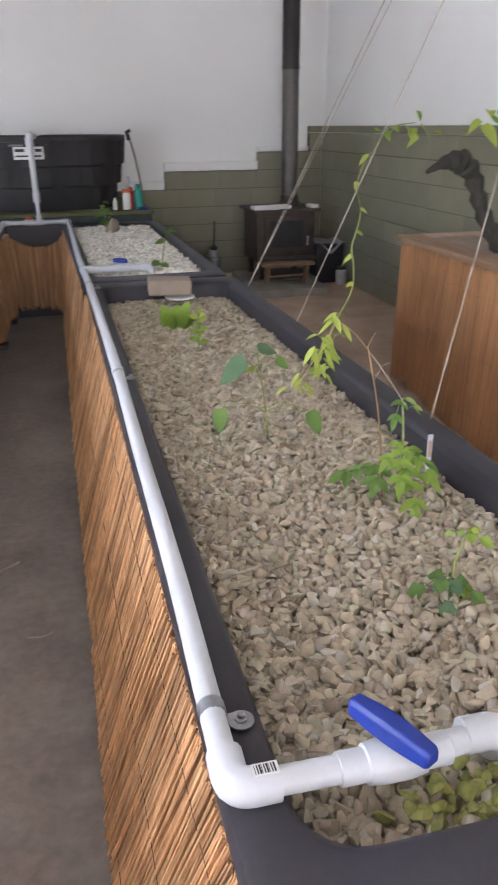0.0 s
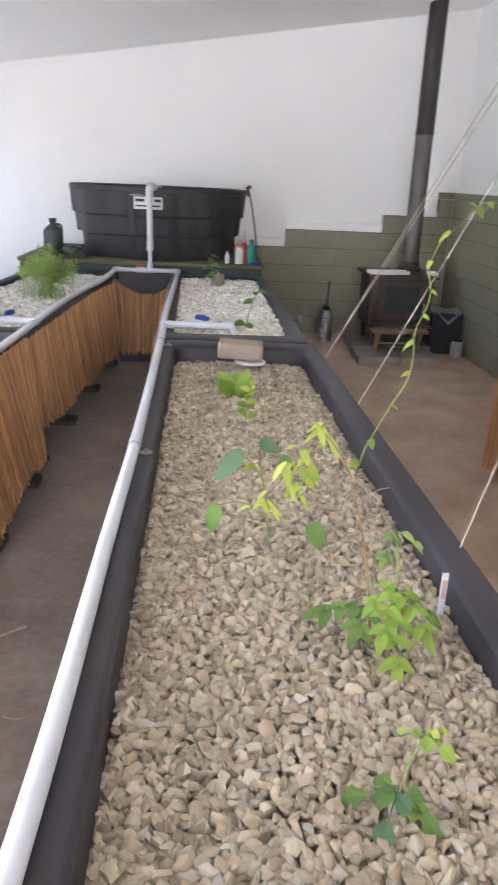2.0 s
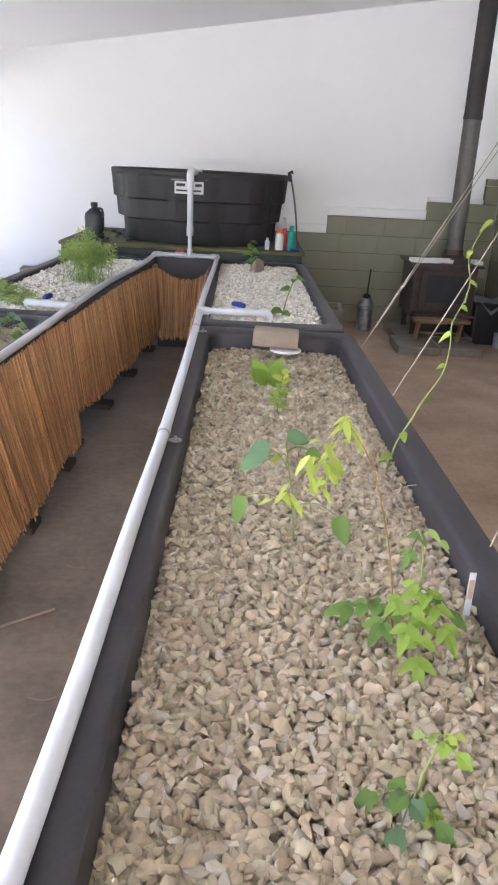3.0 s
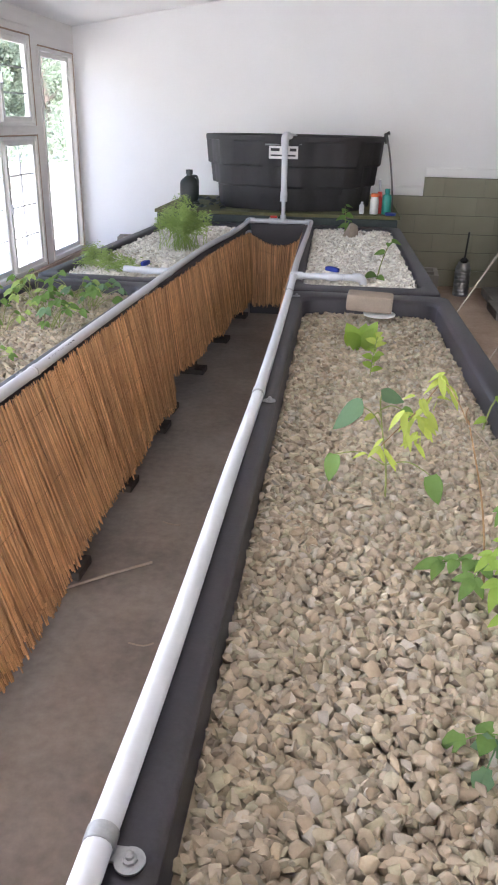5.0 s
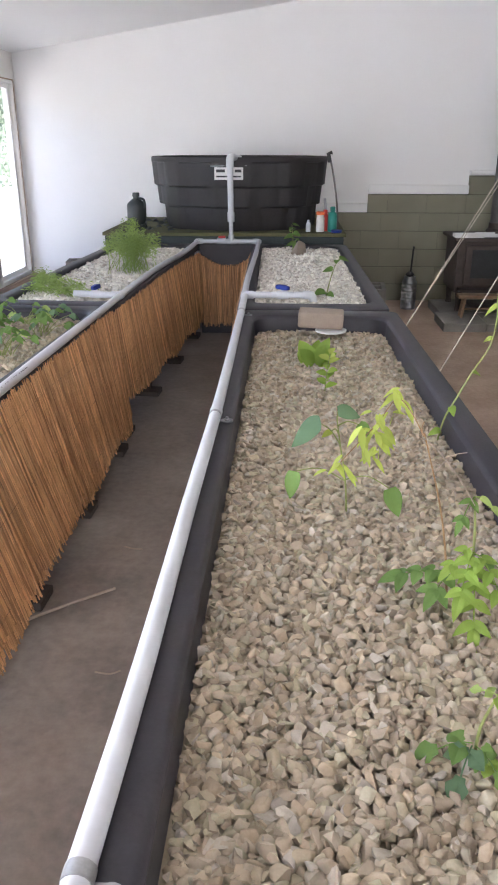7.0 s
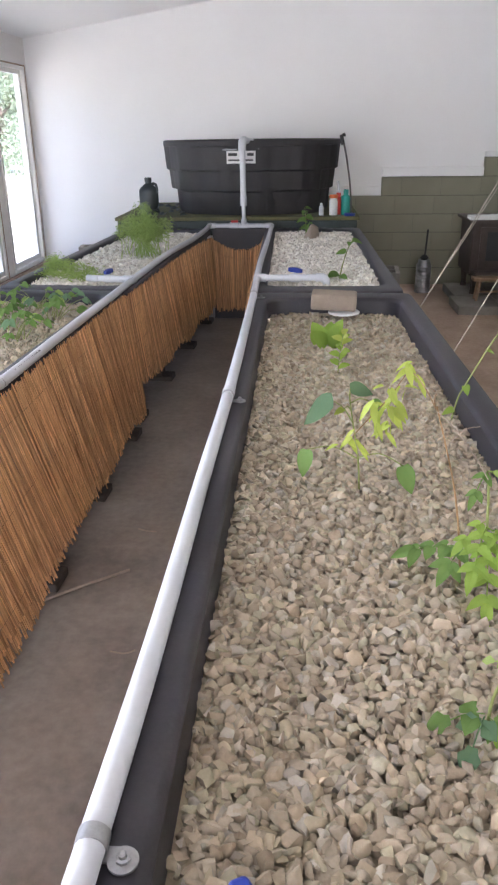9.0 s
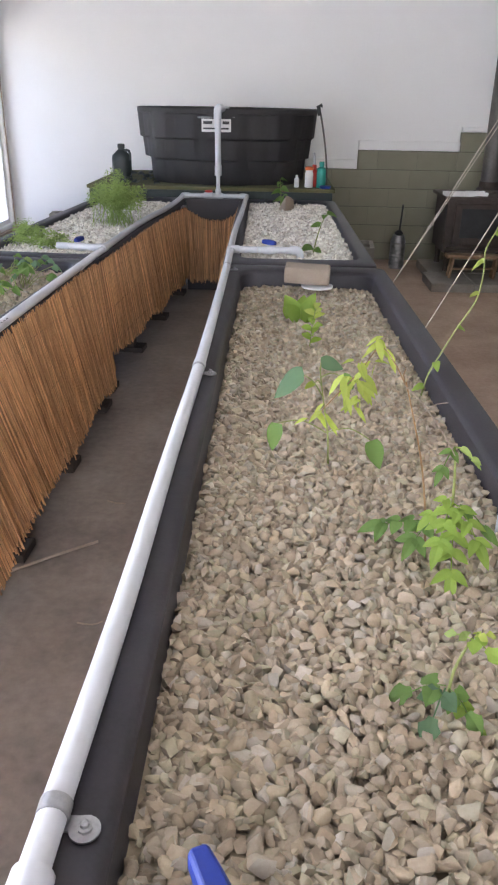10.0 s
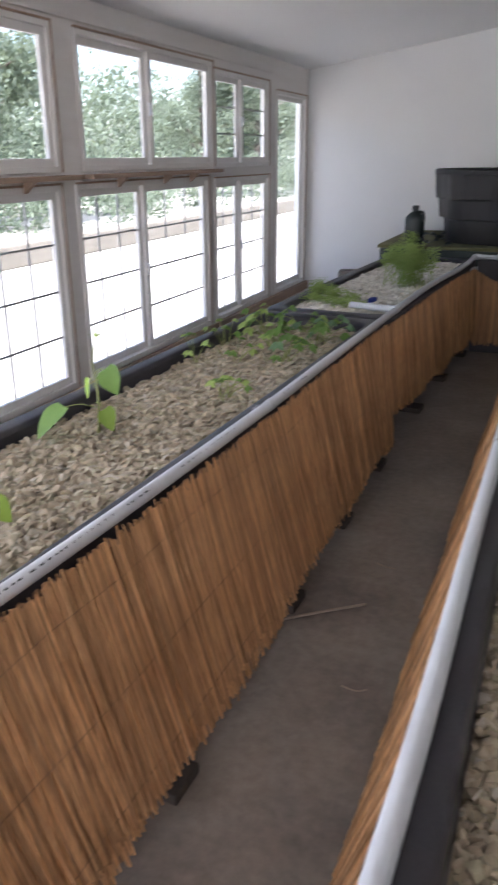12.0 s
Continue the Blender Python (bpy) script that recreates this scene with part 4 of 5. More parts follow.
sump = thing("sump_tub", -0.25, 6.22, 0.0, "black plastic trough behind the hanging reed screen", "tub")
part("shell", boxes((-0.49, -0.04, 6.18, 6.20, 0.0, 0.772), (-0.49, -0.04, 6.26, 6.28, 0.0, 0.772), (-0.49, -0.47, 6.20, 6.26, 0.0, 0.772), (-0.06, -0.04, 6.20, 6.26, 0.0, 0.772), (-0.47, -0.06, 6.20, 6.26, 0.0, 0.05), bevel=0.004), M_BLACK, sump)

jug = thing("jug", -1.09, 6.52, 0.853, "tall dark plastic jug standing on the platform", "jug")
part("body", lathe([(0.078, 0), (0.085, 0.012), (0.086, 0.2), (0.078, 0.225), (0.045, 0.255), (0.026, 0.268), (0.026, 0.285)], -1.09, 6.52, 0.853, 20, sy=0.72), M_JUG, jug, smooth=True)
part("cap", lathe([(0.031, 0), (0.031, 0.03), (0.027, 0.034)], -1.09, 6.52, 1.136, 14), M_JUG, jug)
part("handle", tube(smooth_path([(-1.06, 6.50, 1.12), (-1.02, 6.49, 1.115), (-1.008, 6.49, 1.07), (-1.012, 6.49, 1.04)]), 0.011, 8), M_JUG, jug)


def bottle(x, y, z, r, h, body, cap, label, neck=0.45):
    t = thing("bottle", x, y, z, label, "bottle", "bottles on the platform")
    part("body", lathe([(r * 0.92, 0), (r, 0.006), (r, h * 0.68), (r * 0.8, h * 0.76), (r * neck, h * 0.8), (r * neck, h * 0.84)], x, y, z, 16), body, t, smooth=True)
    part("cap", lathe([(r * neck * 1.2, 0), (r * neck * 1.2, h * 0.14), (r * neck, h * 0.16)], x, y, z + h * 0.84, 12), cap, t)


PZT = 0.853
bottle(0.435, 6.44, PZT, 0.021, 0.10, M_PVC, M_PVC, "small white plastic bottle on the platform")
bottle(0.54, 6.45, PZT, 0.036, 0.17, M_PAPER, M_ORANGE, "white bottle with an orange cap and label", 0.85)
bottle(0.585, 6.52, PZT, 0.036, 0.18, M_RED, M_RED, "red plastic bottle behind the white one")
bottle(0.645, 6.46, PZT, 0.04, 0.21, M_TEAL, M_TEAL, "teal plastic spray bottle")
tray = thing("tray", 0.68, 6.40, PZT, "small blue plastic lid lying on the platform", "lid")
part("tray", lathe([(0.045, 0), (0.05, 0.02), (0.042, 0.022)], 0.68, 6.39, PZT, 16), M_BLUE, tray)
wand = thing("hose_wand", 0.66, 6.62, PZT, "grey hose wand leaning on the tank rim", "wand")
part("tube", tube(smooth_path([(0.70, 6.58, PZT), (0.69, 6.6, 1.05), (0.655, 6.63, 1.28), (0.62, 6.66, 1.44)]), 0.008, 8), M_FLUE, wand)
part("grip", tube([(0.615, 6.66, 1.42), (0.60, 6.67, 1.49), (0.63, 6.66, 1.50)], 0.017, 8), M_INK, wand)
part("hose", tube(smooth_path([(0.64, 6.6, PZT), (0.60, 6.61, 0.98), (0.58, 6.64, 1.12)]), 0.012, 8), M_BAG, wand)
for z in (0.0, 0.2, 0.4):
    ob = tagged(new("concrete_block", block_mesh), "grey concrete block in a stack by the far bed", "block", "stacked blocks")
    ob.matrix_basis = pose(-1.52, 6.42, z, 0, 0, random.uniform(4, 11))
ob = tagged(new("concrete_block", block_mesh), "grey concrete block on the floor beside the far bed", "block")
ob.matrix_basis = pose(1.02, 6.35, 0.0, 0, 0, 80)
ob = tagged(new("concrete_block", block_mesh), "grey concrete block on top of another", "block")
ob.matrix_basis = pose(1.03, 6.36, 0.2, 0, 0, 86)

# paver brick on the rim of the long bed, with a white lid under it
br = thing("brick", 0.42, 3.22, 0.745, "tan concrete paver brick lying at the end of the bed", "brick")
part("brick", boxes((-0.108, 0.108, -0.055, 0.055, 0, 0.078), bevel=0.013, m=pose(0.425, 3.215, 0.752, 4, 2, -4)), M_PAVER, br)
ld = thing("plastic_lid", 0.45, 3.17, 0.73, "round white plastic lid under the brick", "lid")
part("lid", lathe([(0.06, 0), (0.074, 0.003), (0.076, 0.010), (0.07, 0.012)], 0.475, 3.20, 0.728, 24), M_PAPER, ld)

# ---- stove corner ----
sv = thing("wood_stove", 2.13, 7.1, 0.08, "rusty black cast iron wood stove with a closed door", "stove")
SX0, SX1, SY0, SY1 = 1.84, 2.44, 6.84, 7.38
part("body", boxes((SX0, SX1, SY0, SY1, 0.26, 0.735), bevel=0.008), M_IRON, sv)
part("top_plate", boxes((SX0 - 0.04, SX1 + 0.04, SY0 - 0.05, SY1 + 0.03, 0.737, 0.765), bevel=0.006), M_IRON, sv)
dr = part("door", boxes((SX0 + 0.07, SX1 - 0.07, SY0 - 0.03, SY0 - 0.002, 0.34, 0.70), bevel=0.008), M_IRON, sv)
part("door_glass", boxes((SX0 + 0.13, SX1 - 0.13, SY0 - 0.036, SY0 - 0.031, 0.40, 0.66), bevel=0.002), M_INK, dr, "sooty dark door window")
part("door_handle", tube([(SX1 - 0.09, SY0 - 0.035, 0.50), (SX1 - 0.09, SY0 - 0.07, 0.50), (SX1 - 0.10, SY0 - 0.075, 0.42)], 0.009, 8), M_STEEL, dr)
part("ash_shelf", boxes((SX0 + 0.02, SX1 - 0.02, SY0 - 0.15, SY0 - 0.002, 0.285, 0.31), bevel=0.004), M_IRON, sv)
for x in (SX0 + 0.03, SX1 - 0.09):
    for y in (SY0 + 0.02, SY1 - 0.08):
        part("leg", lathe([(0.03, 0), (0.024, 0.05), (0.034, 0.178)], x + 0.03, y + 0.03, 0.08, 8), M_IRON, sv)
part("flue_collar", lathe([(0.115, 0), (0.115, 0.03), (0.092, 0.05), (0.09, 0.1)], 2.285, 7.22, 0.766, 20), M_IRON, sv, smooth=True)
fl = thing("flue_pipe", 2.285, 7.22, 0.87, "tall steel stove pipe, dark above a grey lower length", "stove pipe")
part("lower_pipe", lathe([(0.082, 0), (0.082, 1.18)], 2.285, 7.22, 0.866, 20), M_FLUE, fl, smooth=True)
part("joint_ring", lathe([(0.086, 0), (0.088, 0.01), (0.088, 0.03), (0.086, 0.04)], 2.285, 7.22, 2.03, 20), M_FLUE_DARK, fl)
part("upper_pipe", lathe([(0.084, 0), (0.084, 1.16)], 2.285, 7.22, 2.07, 20), M_FLUE_DARK, fl, smooth=True)
for x0, x1, y0, y1, z, r in ((1.80, 2.06, 6.80, 6.95, 0.767, 8), (2.02, 2.2, 6.86, 7.0, 0.767, -10), (2.40, 2.48, 6.86, 7.0, 0.767, 4)):
    t = thing("paper_tray", (x0 + x1) / 2, (y0 + y1) / 2, z, "white tray with scraps lying on the stove", "tray", "trays on the stove")
    part("base", boxes((x0, x1, y0, y1, z, z + 0.012), bevel=0.003), M_PAPER, t)
    for ya in (y0, y1 - 0.01):
        part("lip", boxes((x0, x1, ya, ya + 0.01, z + 0.0125, z + 0.032), bevel=0.002), M_PAPER, t)
    part("scrap", boxes((x0 + 0.02, x0 + 0.06, y0 + 0.03, y0 + 0.07, z + 0.0125, z + 0.026), bevel=0.004), M_RED if x0 < 1.9 else M_INK, t)
for x0, x1, y0, y1, h in ((1.67, 2.05, 6.32, 6.80, 0.078), (2.06, 2.44, 6.34, 6.82, 0.072), (1.72, 2.05, 6.81, 7.45, 0.08), (2.06, 2.48, 6.83, 7.45, 0.08)):
    t = thing("paving_slab", (x0 + x1) / 2, (y0 + y1) / 2, 0, "worn concrete paving slab of the stove hearth", "slab", "hearth slabs")
    part("slab", boxes((x0, x1, y0, y1, 0.0, h), bevel=0.008), M_CONC, t)
bn = thing("bench", 2.0, 6.66, 0.08, "low rough wooden bench in front of the stove", "bench")
part("seat", boxes((1.83, 2.36, 6.56, 6.68, 0.255, 0.285), bevel=0.004), M_WOOD, bn)
for x in (1.88, 2.28):
    for dy in (0.0, 0.085):
        part("leg", tube([(x - 0.03 + 0.02, 6.575 + dy, 0.075), (x + 0.015, 6.58 + dy, 0.258)], 0.014, 6), M_WOOD, bn)
part("stretcher", tube([(1.875, 6.62, 0.15), (2.285, 6.62, 0.16)], 0.01, 6), M_WOOD, bn)
bin_ = thing("bin", 2.64, 7.07, 0, "black plastic bin with a grey sheet hanging out", "bin")
part("body", boxes((2.485, 2.79, 6.9, 7.24, 0.0, 0.40), bevel=0.02), M_BLACK, bin_)
sheet = bmesh.new()
srow = []
for i in range(9):
    for j in range(7):
        u, v = i / 8, j / 6
        x, y = 2.465 + 0.345 * u, 6.875 + 0.32 * v
        z = 0.415 + 0.018 * math.sin(9 * u + 5 * v) - (0.10 * max(0, 1 - v * 4) * max(0, 1 - abs(u - 0.5) * 2.4))
        srow.append(sheet.verts.new((x, y, z)))
for i in range(8):
    for j in range(6):
        sheet.faces.new((srow[i * 7 + j], srow[i * 7 + j + 1], srow[(i + 1) * 7 + j + 1], srow[(i + 1) * 7 + j]))
bmesh.ops.solidify(sheet, geom=sheet.faces[:], thickness=0.004)
part("plastic_sheet", sheet, M_BAG, bin_, "crumpled grey plastic sheet", smooth=True)
jar = thing("jar", 2.73, 6.8, 0, "pale plastic jar with a dark lid on the floor", "jar")
part("body", lathe([(0.05, 0), (0.056, 0.01), (0.056, 0.14), (0.04, 0.155)], 2.73, 6.80, 0, 16), M_BAG, jar, smooth=True)
part("lid", lathe([(0.045, 0), (0.045, 0.025)], 2.73, 6.80, 0.155, 16), M_INK, jar)
can = thing("milk_can", 1.50, 7.36, 0, "ribbed grey metal can with a black poker in it", "can")
prof = [(0.09, 0)]
for k in range(8):
    prof += [(0.092, 0.01 + k * 0.034), (0.098, 0.022 + k * 0.034), (0.092, 0.034 + k * 0.034)]
part("body", lathe(prof + [(0.07, 0.31), (0.072, 0.325), (0.06, 0.325), (0.058, 0.28)], 1.50, 7.36, 0, 20, sx=0.8, sy=0.8), M_STEEL, can, smooth=True)
part("poker", tube([(1.50, 7.36, 0.285), (1.515, 7.35, 0.62)], 0.009, 8), M_INK, can)
part("knob", lathe([(0.03, 0), (0.045, 0.02), (0.02, 0.045)], 1.50, 7.36, 0.326, 12), M_INK, can)

# ---- reed-sided box with a timber top ----
bxt = thing("planter_box", 2.37, 2.4, 0, "tall timber box clad in reed with a plank top", "planter box")
part("carcass", boxes((1.99, 2.78, 0.9, 3.70, 0.0, 0.86)), M_WOOD, bxt)
part("top_rail", boxes((1.945, 1.985, 0.88, 3.74, 0.775, 0.885), bevel=0.004), M_WOOD, bxt)
part("top_rail", boxes((1.986, 2.79, 3.702, 3.74, 0.775, 0.885), bevel=0.004), M_WOOD, bxt)
part("cap_board", boxes((1.905, 2.06, 0.86, 3.76, 0.886, 0.915), bevel=0.004), M_WOOD, bxt)
part("cap_board", boxes((2.062, 2.80, 3.62, 3.76, 0.886, 0.915), bevel=0.004), M_SILL, bxt)
for k in range(5):
    part("plank", boxes((2.064 + 0.147 * k, 2.207 + 0.147 * k, 0.86, 3.616, 0.887, 0.908), bevel=0.003), M_PAVER, bxt)
reed_screen([(1.935, 3.735, 0.872), (1.932, 3.2, 0.868), (1.93, 2.84, 0.866)], [(1.93, 3.75, 0.03), (1.91, 3.3, 0.03), (1.87, 2.86, 0.02)],
            "honey coloured reed screen on the timber box", (0, 0), 31, 0.0058, material=M_REED_RED)
reed_screen([(1.925, 2.9, 0.868), (1.925, 2.3, 0.868), (1.925, 1.0, 0.868)], [(1.855, 2.82, 0.02), (1.86, 2.3, 0.02), (1.86, 1.0, 0.02)],
            "honey coloured reed screen with a loose lower edge", (0, 0), 32, 0.0058, material=M_REED_RED)
reed_screen([(2.78, 3.745, 0.80), (2.4, 3.745, 0.80), (1.96, 3.745, 0.80)], [(2.78, 3.76, 0.03), (2.4, 3.76, 0.03), (1.94, 3.76, 0.03)],
            "honey coloured reed screen on the end of the box", (0, 0), 33, 0.0058, material=M_REED_RED)
sc_pts = smooth_path([(2.22, 2.98, 0.91), (2.13, 3.0, 0.96), (2.06, 3.0, 1.05), (2.0, 3.0, 1.16), (1.955, 3.0, 1.27), (1.9, 3.0, 1.345), (1.84, 3.0, 1.365), (1.775, 3.0, 1.355), (1.69, 3.0, 1.315)], 4)
sc_r = []
for i in range(len(sc_pts)):
    q = i / (len(sc_pts) - 1)
    sc_r.append(1.22 * (0.05 - 0.018 * math.sin(math.pi * min(1, q / 0.7)) + 0.007 * math.sin(i * 2.1)) * (1 if q < 0.68 else max(0.12, (1 - q) / 0.32) ** 0.8))
tagged(part("driftwood", tube(sc_pts, sc_r, 10), M_DRIFT, smooth=True), "dark curved piece of driftwood standing on the timber box", "driftwood")

# ---- twine and climbing plants ----
STRINGS = [((0.855, 3.25, RIM), (1.29, 3.42, 1.50)), ((0.855, 2.42, RIM), (1.27, 2.60, 1.49)), ((0.862, 1.21, RIM), (1.23, 1.60, 1.415))]
for a, b in STRINGS:
    a, b = Vector(a), Vector(b)
    d = b - a
    k = (ceil_z(a.x) - a.z) / (d.z - 0.155 * d.x)
    t = thing("twine", *a, "taut pale twine tied from the bed rim to the ceiling", "twine", "twines")
    part("cord", tube([a - d * 0.05, a + d * k], 0.0023, 6), M_TWINE, t)
    if a.y > 3:
        part("cord", tube([a - d * 0.05, a + d * k + Vector((0.07, 0, 0.0106))], 0.002, 6), M_TWINE, t)


def plant(name, x, y, z, label, category="plant"):
    return thing(name, x, y, z, label, category)


def add_leaf(t, base, way, length, width, material, droop=0.3, shape="heart", fold=0.22):
    part("leaf", leaf(bmesh.new(), base, way, length, width, droop, shape, fold), material, t, smooth=True)


def stem(t, pts, r0, r1, material=M_STEM):
    p = smooth_path(pts, 4)
    part("stem", tube(p, [r0 + (r1 - r0) * i / (len(p) - 1) for i in range(len(p))], 6), material, t, smooth=True)


random.seed(17)
vine = plant("climbing_vine", 0.75, 1.86, 0.71, "thin climbing vine with yellow-green leaves reaching the twine", "vine")
VINE = [(0.745, 1.86, 0.7), (0.755, 1.84, 0.78), (0.785, 1.86, 0.83), (0.835, 1.88, 0.92), (0.885, 1.9, 1.0), (0.915, 1.97, 1.07), (0.925, 2.02, 1.13),
        (0.97, 2.08, 1.19), (0.985, 2.1, 1.25), (0.985, 2.15, 1.32), (1.03, 2.2, 1.40), (1.15, 2.38, 1.45), (1.29, 2.58, 1.52), (1.42, 2.6, 1.54)]
stem(vine, VINE, 0.003, 0.0018)
vp = smooth_path(VINE, 4)
for k in range(2, len(vp) - 2, 5):
    p = vp[k]
    a = random.uniform(0, 6.28)
    s = random.uniform(0.022, 0.042)
    add_leaf(vine, p, (math.cos(a), math.sin(a), random.uniform(-0.5, 0.1)), s, s * 0.75, M_LEAF_LIME if random.random() < 0.6 else M_LEAF_YEL, 0.5)
for cx, cy, cz, n in ((1.36, 2.6, 1.535, 6), (1.49, 2.6, 1.50, 4), (1.33, 1.76, 1.55, 4), (1.28, 1.70, 1.57, 3)):
    cl = vine if cy > 2 else None
    if cl is None:
        cl = plant("hanging_vine", cx, cy, cz, "bright green vine leaves hanging on the twine", "vine")
        stem(cl, [(1.225, 1.59, 1.41), (cx, cy, cz - 0.02), (cx + 0.05, cy + 0.05, cz + 0.06)], 0.003, 0.0015)
    for k in range(n):
        a = random.uniform(0, 6.28)
        s = random.uniform(0.035, 0.065)
        add_leaf(cl, (cx + random.gauss(0, 0.055), cy + random.gauss(0, 0.04), cz + random.gauss(0, 0.02)),
                 (math.cos(a), math.sin(a), random.uniform(-0.6, 0.2)), s, s * 0.7, random.choice((M_LEAF_LIME, M_LEAF_YEL, M_LEAF_LIME)), 0.5)

# lettuce and shoots in the long bed
lt = plant("lettuce", 0.385, 2.72, 0.695, "small bright green lettuce in the gravel", "lettuce")
for k in range(7):
    a = 0.5 + k * 2.4
    add_leaf(lt, (0.385 + 0.012 * math.cos(a), 2.72 + 0.012 * math.sin(a), 0.7), (math.cos(a), math.sin(a) * 0.6, 2.2 - 0.28 * k), 0.135 - 0.007 * k, 0.08, M_LEAF_LIME, 0.1, "heart", 0.2)
sh = plant("seedling", 0.415, 2.36, 0.695, "pale green seedling with narrow leaves", "seedling")
stem(sh, [(0.41, 2.34, 0.69), (0.415, 2.36, 0.76), (0.43, 2.42, 0.83)], 0.0022, 0.0014)
for k in range(12):
    a = k * 2.4
    q = k / 11
    add_leaf(sh, (0.412 + 0.018 * q, 2.345 + 0.07 * q, 0.715 + 0.11 * q), (math.cos(a), math.sin(a), 0.9), 0.06, 0.028, M_LEAF_LIME if k < 8 else M_LEAF_YEL, 0.4, "lance")

bp_ = plant("bean_plant", 0.41, 1.32, 0.72, "young bean plant with bluish green broad leaves", "bean plant")
stem(bp_, [(0.42, 1.33, 0.71), (0.413, 1.325, 0.80), (0.395, 1.305, 0.90), (0.383, 1.297, 0.975)], 0.003, 0.0016)
for src, b, w0, ln, wd, mt in (((0.395, 1.305, 0.90), (0.346, 1.273, 0.965), (-0.06, 0.02, -0.045), 0.088, 0.072, M_LEAF_BLUE),
                               ((0.385, 1.298, 0.965), (0.385, 1.30, 0.985), (0.8, 0.1, -0.05), 0.055, 0.05, M_LEAF_BLUE),
                               ((0.39, 1.30, 0.93), (0.372, 1.29, 0.94), (-0.6, -0.2, -0.2), 0.026, 0.02, M_LEAF_YEL),
                               ((0.385, 1.30, 0.95), (0.435, 1.30, 0.955), (0.5, -0.3, -0.3), 0.038, 0.034, M_LEAF)):
    stem(bp_, [src, Vector(src).lerp(Vector(b), 0.5) + Vector((0, 0, 0.01)), b], 0.0018, 0.0012)
    add_leaf(bp_, b, w0, ln, wd, mt, 0.2)
for p0, p1, w0 in (((0.41, 1.32, 0.80), (0.288, 1.335, 0.815), (-0.15, -0.3, -0.8)), ((0.413, 1.325, 0.80), (0.508, 1.225, 0.825), (0.3, -0.35, -0.7))):
    stem(bp_, [p0, Vector(p0).lerp(Vector(p1), 0.5) + Vector((0, 0, 0.02)), p1], 0.0018, 0.0012)
    add_leaf(bp_, p1, w0, 0.062, 0.045, M_LEAF, 0.15)

dry = plant("tendril_plant", 0.586, 0.92, 0.72, "bare reddish plant stem with a tuft of yellow-green leaflets", "plant")
stem(dry, [(0.592, 0.92, 0.71), (0.578, 0.908, 0.82), (0.55, 0.88, 0.95), (0.501, 0.842, 1.11)], 0.0027, 0.0014, M_DRY)
stem(dry, [(0.50, 0.842, 1.105), (0.486, 0.79, 1.14), (0.484, 0.768, 1.158)], 0.0014, 0.0008, M_DRY)
stem(dry, [(0.50, 0.842, 1.105), (0.485, 0.89, 1.13), (0.465, 0.94, 1.14), (0.43, 0.905, 1.105)], 0.0013, 0.0008, M_DRY)
stem(dry, [(0.43, 0.905, 1.105), (0.395, 0.885, 1.075), (0.35, 0.862, 1.03)], 0.0013, 0.0008, M_DRY)
stem(dry, [(0.503, 0.843, 1.10), (0.54, 0.87, 1.06), (0.585, 0.88, 1.0), (0.61, 0.87, 0.96)], 0.0012, 0.0008, M_TWIG)
stem(dry, [(0.53, 0.862, 1.03), (0.565, 0.90, 1.045), (0.60, 0.93, 1.04)], 0.001, 0.0007, M_TWIG)
rnd_y = random.Random(6)
for c0, n in (((0.468, 0.94, 1.143), 9), ((0.445, 0.92, 1.118), 9), ((0.41, 0.89, 1.095), 11), ((0.42, 0.893, 1.065), 9), ((0.355, 0.865, 1.035), 8)):
    for k in range(n):
        a = rnd_y.uniform(0, 6.28)
        ll = rnd_y.uniform(0.022, 0.04)
        add_leaf(dry, Vector(c0) + Vector((rnd_y.gauss(0, 0.012), rnd_y.gauss(0, 0.012), rnd_y.gauss(0, 0.01))),
                 (math.cos(a), math.sin(a) * 0.7, rnd_y.uniform(-1.3, 0.0)), ll, ll * rnd_y.uniform(0.3, 0.42), M_LEAF_YEL, 0.35, "lance", 0.2)
part("leaf", pinnate(bmesh.new(), (0.585, 0.925, 0.79), (-0.9, 0.02, 0.0), 0.085, 3, 0.042, 0.15, 'heart', 0.62), M_LEAF, dry)
part("leaf", pinnate(bmesh.new(), (0.59, 0.915, 0.79), (-0.45, -0.5, 0.0), 0.045, 2, 0.04, 0.4, 'heart', 0.62), M_LEAF, dry)
pb = plant("cowpea_plant", 0.625, 0.9, 0.72, "lush seedling with drooping bright green leaflets", "seedling")
stem(pb, [(0.632, 0.91, 0.71), (0.628, 0.9, 0.80), (0.622, 0.895, 0.90), (0.615, 0.898, 0.965)], 0.0036, 0.002)
for base, way, ln, pr, sz, mt in (((0.625, 0.895, 0.85), (-0.4, -0.8, 0.0), 0.085, 3, 0.044, M_LEAF_LIME), ((0.625, 0.895, 0.85), (0.5, -0.75, 0.0), 0.085, 3, 0.044, M_LEAF_LIME),
                                  ((0.627, 0.895, 0.845), (0.9, -0.1, 0.0), 0.075, 2, 0.042, M_LEAF), ((0.625, 0.895, 0.84), (-0.1, -1.0, -0.25), 0.115, 4, 0.046, M_LEAF_LIME),
                                  ((0.622, 0.896, 0.86), (-0.7, -0.3, 0.0), 0.05, 2, 0.036, M_LEAF_LIME),
                                  ((0.615, 0.898, 0.965), (-0.5, -0.5, -0.2), 0.04, 2, 0.03, M_LEAF), ((0.615, 0.898, 0.965), (0.85, 0.3, 0.0), 0.05, 2, 0.03, M_LEAF_PALE)):
    part("leaf", pinnate(bmesh.new(), base, way, ln * 0.85, pr, sz * 0.88, 0.75, 'heart', 0.55), mt, pb)
